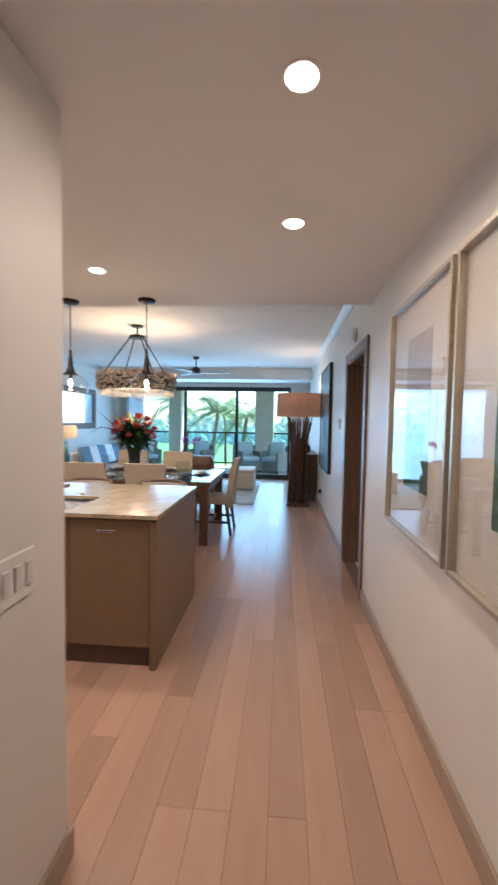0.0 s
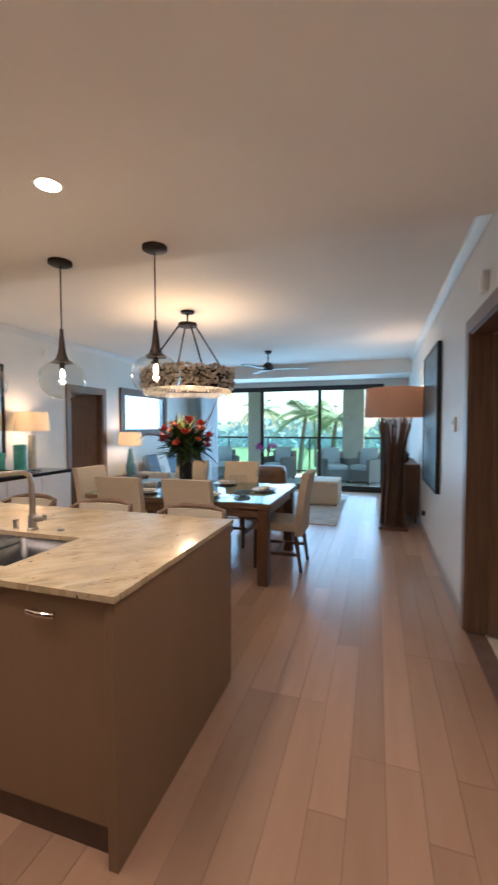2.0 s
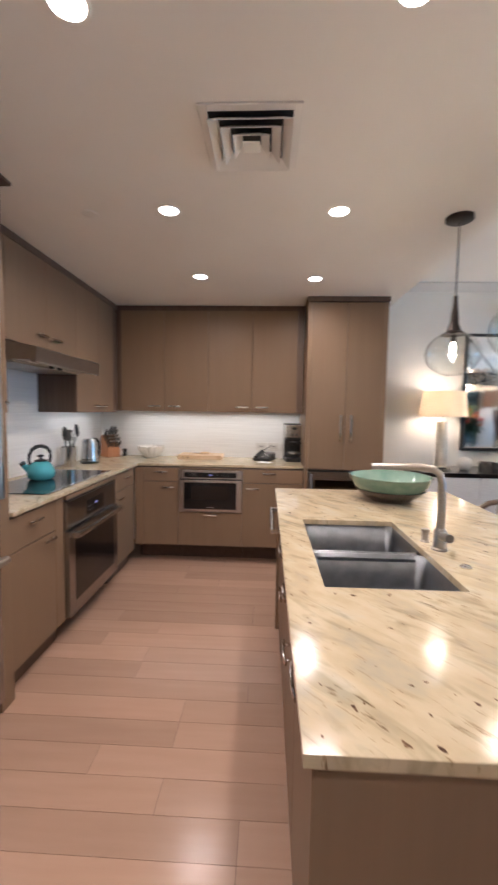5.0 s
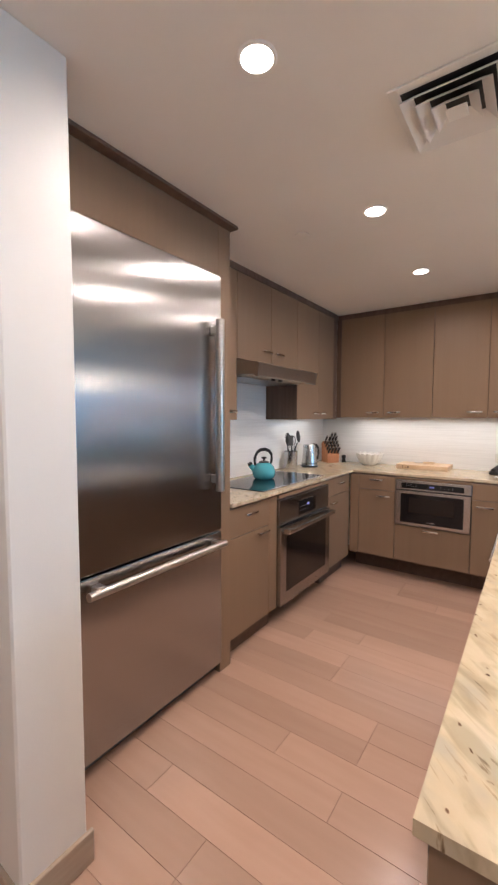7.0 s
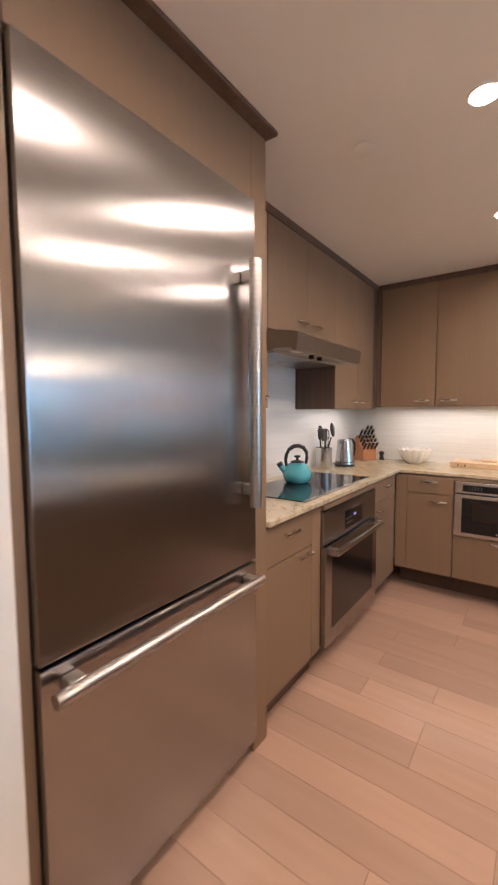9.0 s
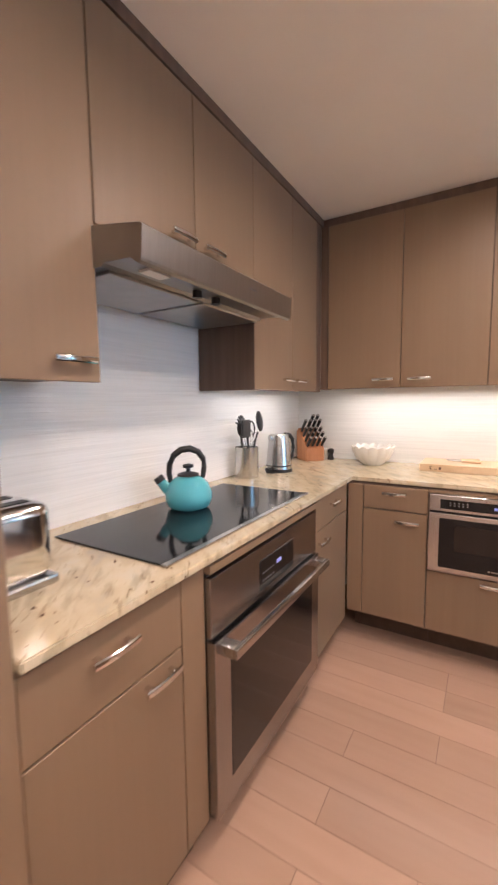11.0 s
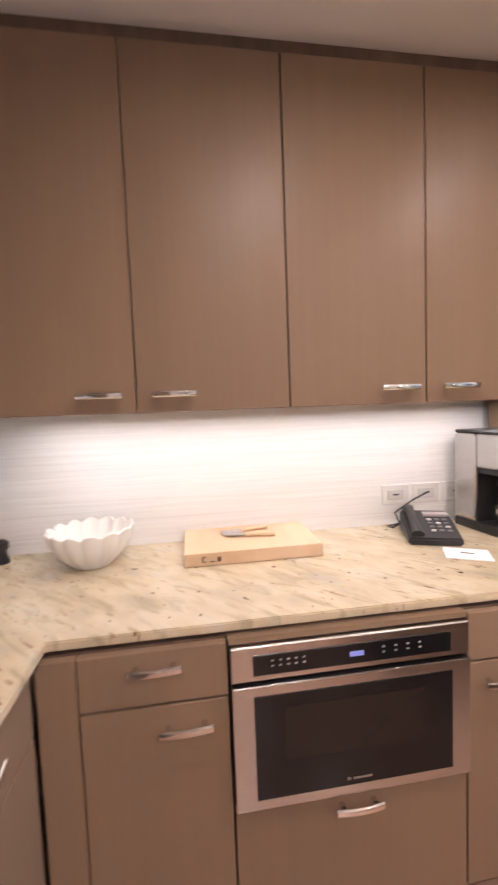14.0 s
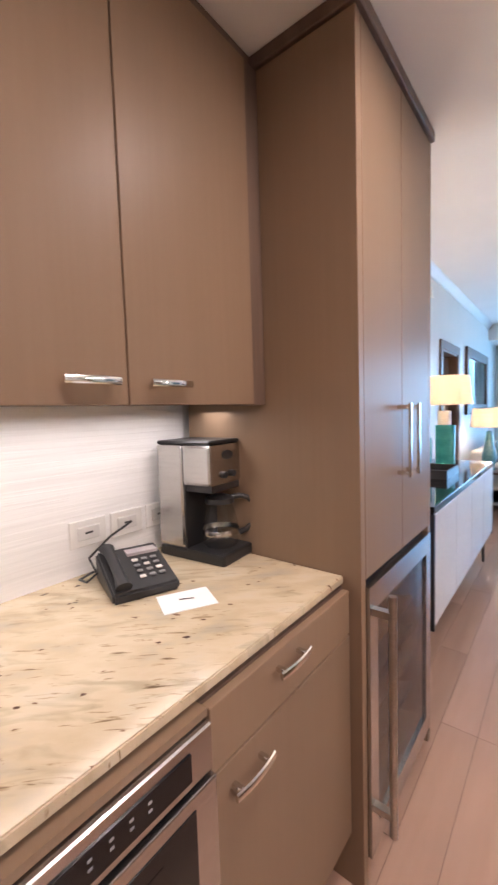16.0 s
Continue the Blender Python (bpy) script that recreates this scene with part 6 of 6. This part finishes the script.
part("shade", lathe(B(), [(.395, 1.555), (.385, 1.955), (.382, 1.955), (.392, 1.555), (.395, 1.555)], seg=56, caps=False), BROWNLINEN, fl_, "brown linen drum shade", True)
part("stem", tube(B(), [(0, 0, 1.4), (0, 0, 1.80)], .008, 8), BRONZE, fl_)
part("spider", boxes((-.39, -.004, 1.79, .39, .004, 1.798), (-.004, -.39, 1.7985, .004, .39, 1.806)), BRONZE, fl_)
point_lamp("floor_lamp_light", -.07, 7.62, 1.86, TLAMP_W * 2.2, SOFT, .04)

mc = thing("media_cabinet", XE - .005, 8.622, 0, -90, "dark wooden low cabinet against the wall", "cabinet")
part("body", boxes((-.65, -.40, .12, .65, 0, .84), bevel=.004), DARKWOOD, mc)
part("top", boxes((-.67, -.42, .84, .67, 0, .87), bevel=.003), DARKWOOD, mc)
for k in range(2):
    d_ = part("door", boxes((-.63 + k * .635, -.415, .15, -.005 + k * .635, -.40, .82), bevel=.002), DARKWOOD, mc)
    part("knob", lathe(B(), [(.012, 0), (.014, .015), (0, .018)], seg=14, axis=pose(-.04 + k * .08, -.415, .5, 90, 0, 0)), BRONZE, d_, "", True)
for x_ in (-.6, .6):
    for y_ in (-.36, -.05):
        part("leg", boxes((x_ - .025, y_ - .025, 0, x_ + .025, y_ + .025, .12)), DARKWOOD, mc)
single("dark_pot", lathe(B(), [(.0, 0), (.05, 0), (.085, .06), (.08, .13), (.045, .165), (.05, .18), (.04, .18), (0, .15)], seg=26), BRONZE, XE - .20, 8.346, .87, 0, "dark rounded pot on the cabinet", "pot", smooth=True)
wj = thing("wall_socket", XE, 7.196, .32, -90, "dark plug in a low wall outlet", "outlet")
part("plate", boxes((-.04, -.006, -.06, .04, 0, .06), bevel=.003), WHITEPLASTIC, wj)
part("plug", boxes((-.025, -.05, -.03, .025, -.006, .03), bevel=.006), BLACK, wj)

fan = thing("ceiling_fan", -2.045, 8.208, 2.69, 0, "black ceiling fan with three slim blades, at rest", "ceiling fan")
part("canopy", lathe(B(), [(.0, -.05), (.045, -.045), (.065, 0), (0, 0)], seg=24), BLACK, fan, "", True)
part("rod", tube(B(), [(0, 0, -.04), (0, 0, -.20)], .012, 10), BLACK, fan)
part("motor", lathe(B(), [(.0, -.33), (.07, -.325), (.085, -.30), (.075, -.22), (.04, -.19), (0, -.19)], seg=28), BLACK, fan, "", True)
for a in (8, 128, 248):
    bl = boxes((.06, -.055, -.302, .66, .055, -.294), bevel=.003)
    bmesh.ops.transform(bl, matrix=pose(0, 0, 0, 0, 0, a), verts=bl.verts[:])
    part("blade", bl, BLACK, fan)

# sheer curtain, gathered
cu = B()
rows = []
for k in range(90):
    u = k / 89
    x_ = -4.50 + u * .62
    y_ = YW - .13 + .035 * math.sin(u * 62) + .012 * math.sin(u * 23)
    rows.append((cu.verts.new((x_, y_, .02)), cu.verts.new((x_, y_ + .004, 2.39))))
for a, b in zip(rows, rows[1:]):
    cu.faces.new((a[0], b[0], b[1], a[1]))
ob_ = tagged(new("sheer_curtain", mesh_of("sheer_curtain", cu, CURTAIN, True)), "white sheer curtain gathered beside the glass door", "curtain")
sm = ob_.modifiers.new("thick", "SOLIDIFY")
sm.thickness = .002
rod = thing("curtain_rod", -4.2, YW - .13, 2.402, 0, "slim white curtain track under the header", "curtain rod")
part("track", boxes((-.33, -.02, -.008, .33, .02, .017)), TRIMWHITE, rod)

# ---- balcony ----
structure("balcony_floor", boxes((-7.5, YW + .2, -.14, 3.0, 13.8, -.02)), CONCRETE, "pale stone balcony floor", "floor")
structure("balcony_ceiling", boxes((-7.5, YW + .2, 2.62, 3.0, 13.8, 2.75)), STUCCO, "cream balcony ceiling slab", "ceiling")
for x0, x1 in ((-4.02, -3.62), (-1.22, -.64)):
    structure("column", boxes((x0, 13.25, -.02, x1, 13.65, 2.62), bevel=.01), STUCCO, "square cream stucco balcony column", "column")
rl = tagged(new("balcony_railing"), "dark metal balcony railing with glass panels", "railing")
part("top_rail", boxes((-7.5, 13.68, 1.06, 3.0, 13.74, 1.11), bevel=.004), BLACKMETAL, rl)
part("bottom_rail", boxes((-7.5, 13.69, .06, 3.0, 13.73, .10)), BLACKMETAL, rl)
for k in range(9):
    part("post", boxes((-7.4 + k * 1.29, 13.685, -.02, -7.36 + k * 1.29, 13.735, 1.06)), BLACKMETAL, rl)
for k in range(8):
    p_ = part("pane", boxes((-7.35 + k * 1.29, 13.705, .10, -6.12 + k * 1.29, 13.715, 1.06)), PANEGLASS, rl)
    p_.visible_shadow = False


def patio_chair():
    c = thing("patio_chair", 0, 0, -.02, 0, "grey wicker patio armchair with pale blue cushions", "chair", "balcony chairs")
    part("base", boxes((-.34, -.32, .06, .34, .34, .34), bevel=.03, seg=2), WICKER, c, "", True)
    for x_ in (-.36, .26):
        part("arm", boxes((x_, -.34, .06, x_ + .10, .34, .62), bevel=.03, seg=2), WICKER, c, "", True)
    part("back", boxes((-.36, .26, .06, .36, .38, .78), bevel=.04, seg=2), WICKER, c, "", True)
    part("seat_cushion", boxes((-.26, -.32, .34, .26, .26, .46), bevel=.04, seg=3), PALEBLUE, c, "", True)
    cu_ = boxes((-.24, -.06, 0, .24, .06, .44), bevel=.05, seg=3)
    bmesh.ops.transform(cu_, matrix=pose(0, .18, .45, -14, 0, 0), verts=cu_.verts[:])
    part("back_cushion", cu_, PALEBLUE, c, "", True)
    for x_ in (-.30, .30):
        for y_ in (-.28, .30):
            part("foot", boxes((x_ - .02, y_ - .02, 0, x_ + .02, y_ + .02, .07)), BLACK, c)
    return c


pcz = patio_chair()
pcz.matrix_basis = pose(-1.36, 12.3, -.02, 0, 0, 25)
copy_thing(pcz, pose(-.60, 12.3, -.02, 0, 0, -30))
copy_thing(pcz, pose(-2.87, 12.4, -.02, 0, 0, -20))
copy_thing(pcz, pose(-4.4, 12.3, -.02, 0, 0, 30))

# ---- outdoors ----
structure("ground", boxes((-400, 13.9, -4.2, 400, 800, -4.0)), GRASS, "bright green lawn below the balcony", "ground")


def palm(x_, y_, h_, seed, span):
    rp = random.Random(seed)
    t = thing("palm_tree", x_, y_, -4.0, rp.uniform(0, 360), "tall coconut palm with feathery fronds", "palm tree", "palms outside")
    bend = rp.uniform(.3, .9)
    part("trunk", tube(B(), [(bend * (k / 6) ** 2, 0, h_ * k / 6) for k in range(7)], [.22 - .018 * k for k in range(7)], 10), BARK, t, "", True)
    bm = B()
    for k in range(20):
        a, el = k * 137.5, rp.uniform(-25, 65)
        m_ = pose(bend, 0, h_, 0, 0, a)
        pts = []
        for q in range(13):
            u = q / 12
            pts.append(Vector((0, span * u * math.cos(radians(el)) * (1 - .15 * u), span * (u * math.sin(radians(el)) - .55 * u * u))))
        for q in range(1, 13):
            for sub in (0, .5):
                p_ = pts[q - 1].lerp(pts[q], sub)
                u = (q - 1 + sub) / 12
                L = span * .30 * math.sin(math.pi * (.12 + .85 * u)) + .1
                for s_ in (-1, 1):
                    tip = p_ + Vector((s_ * L * .8, L * .45, -L * .35))
                    w_ = Vector((0, .045, 0))
                    vs = [bm.verts.new(m_ @ v_) for v_ in (p_ - w_, p_ + w_, tip)]
                    bm.faces.new(vs)
        tube(bm, [m_ @ p_ for p_ in pts[::3]], [.03, .025, .02, .012, .006], 4)
    part("crown", bm, FROND, t, "drooping feathery fronds")


for k, (x_, y_, h_, sp) in enumerate(((-5.6, 30, 6.2, 3.0), (-3.0, 26, 5.9, 3.0), (-12.0, 42, 7.2, 3.2), (1.5, 48, 6.4, 3.2), (-8.0, 55, 7.0, 3.2))):
    palm(x_, y_, h_, 20 + k, sp)
woods = B()
rw = random.Random(5)
for k in range(5200):
    x_ = rw.uniform(-90, 70)
    y_ = rw.uniform(95, 125)
    z_ = -4 + abs(rw.gauss(0, 1)) * 2.6 * (1 + .35 * math.sin(x_ * .22) + .2 * math.sin(x_ * .61 + 1))
    s_ = rw.uniform(.5, 1.3)
    m_ = pose(x_, y_, z_, rw.uniform(0, 360), rw.uniform(0, 360), rw.uniform(0, 360))
    vs = [woods.verts.new(m_ @ Vector(p)) for p in ((-s_, -s_ * .6, 0), (s_, -s_ * .5, .2), (s_ * .7, s_ * .7, 0), (-s_ * .6, s_ * .6, -.2))]
    woods.faces.new(vs)
tagged(new("far_woods", mesh_of("far_woods", woods, HAZEPAINT)), "bank of distant tropical trees and shrubs", "trees", "", "stuff")

# ---- oak plank floor: near boards singly, the rest joined ----
fl = structure("floor", boxes((-7.0, -1.42, -.12, 2.4, YW + .2, -.0036)), SUBFLOOR, "pale pinkish oak plank floor", "floor")
PW = .14
lengths = (.9, 1.2, 1.5, 1.8)
plank_mesh = {}
for L in lengths:
    plank_mesh[L] = mesh_of("plank", boxes((.0009, .0009, -.003, PW - .0009, L - .0009, 0)), PLANK)
rng = random.Random(7)
far = B()
x = XE - PW
while x > -4.75:
    y = -1.4 - rng.random() * 1.2
    while y < YW + .02:
        L = rng.choice(lengths)
        if x + PW < -1.2 and y < YT - .1:
            y += L if y + L < YT - .1 else max(YT - .1 - y, .001)
            continue
        y = max(y, -1.4)
        if y + L > -.3 and y < 4.6 and x > -4.2:
            ob = new("plank", plank_mesh[L])
            ob.parent = fl
            ob.location = (x, y, 0)
        else:
            y1 = min(y + L, YW + .035)
            if y1 - y > .05:
                box(far, x + .0006, y + .0006, -.003, x + PW - .0006, y1 - .0006, 0)
        y += L
    x -= PW
o = part("plank_field", far, PLANKFAR, fl)
o["kind"] = "stuff"
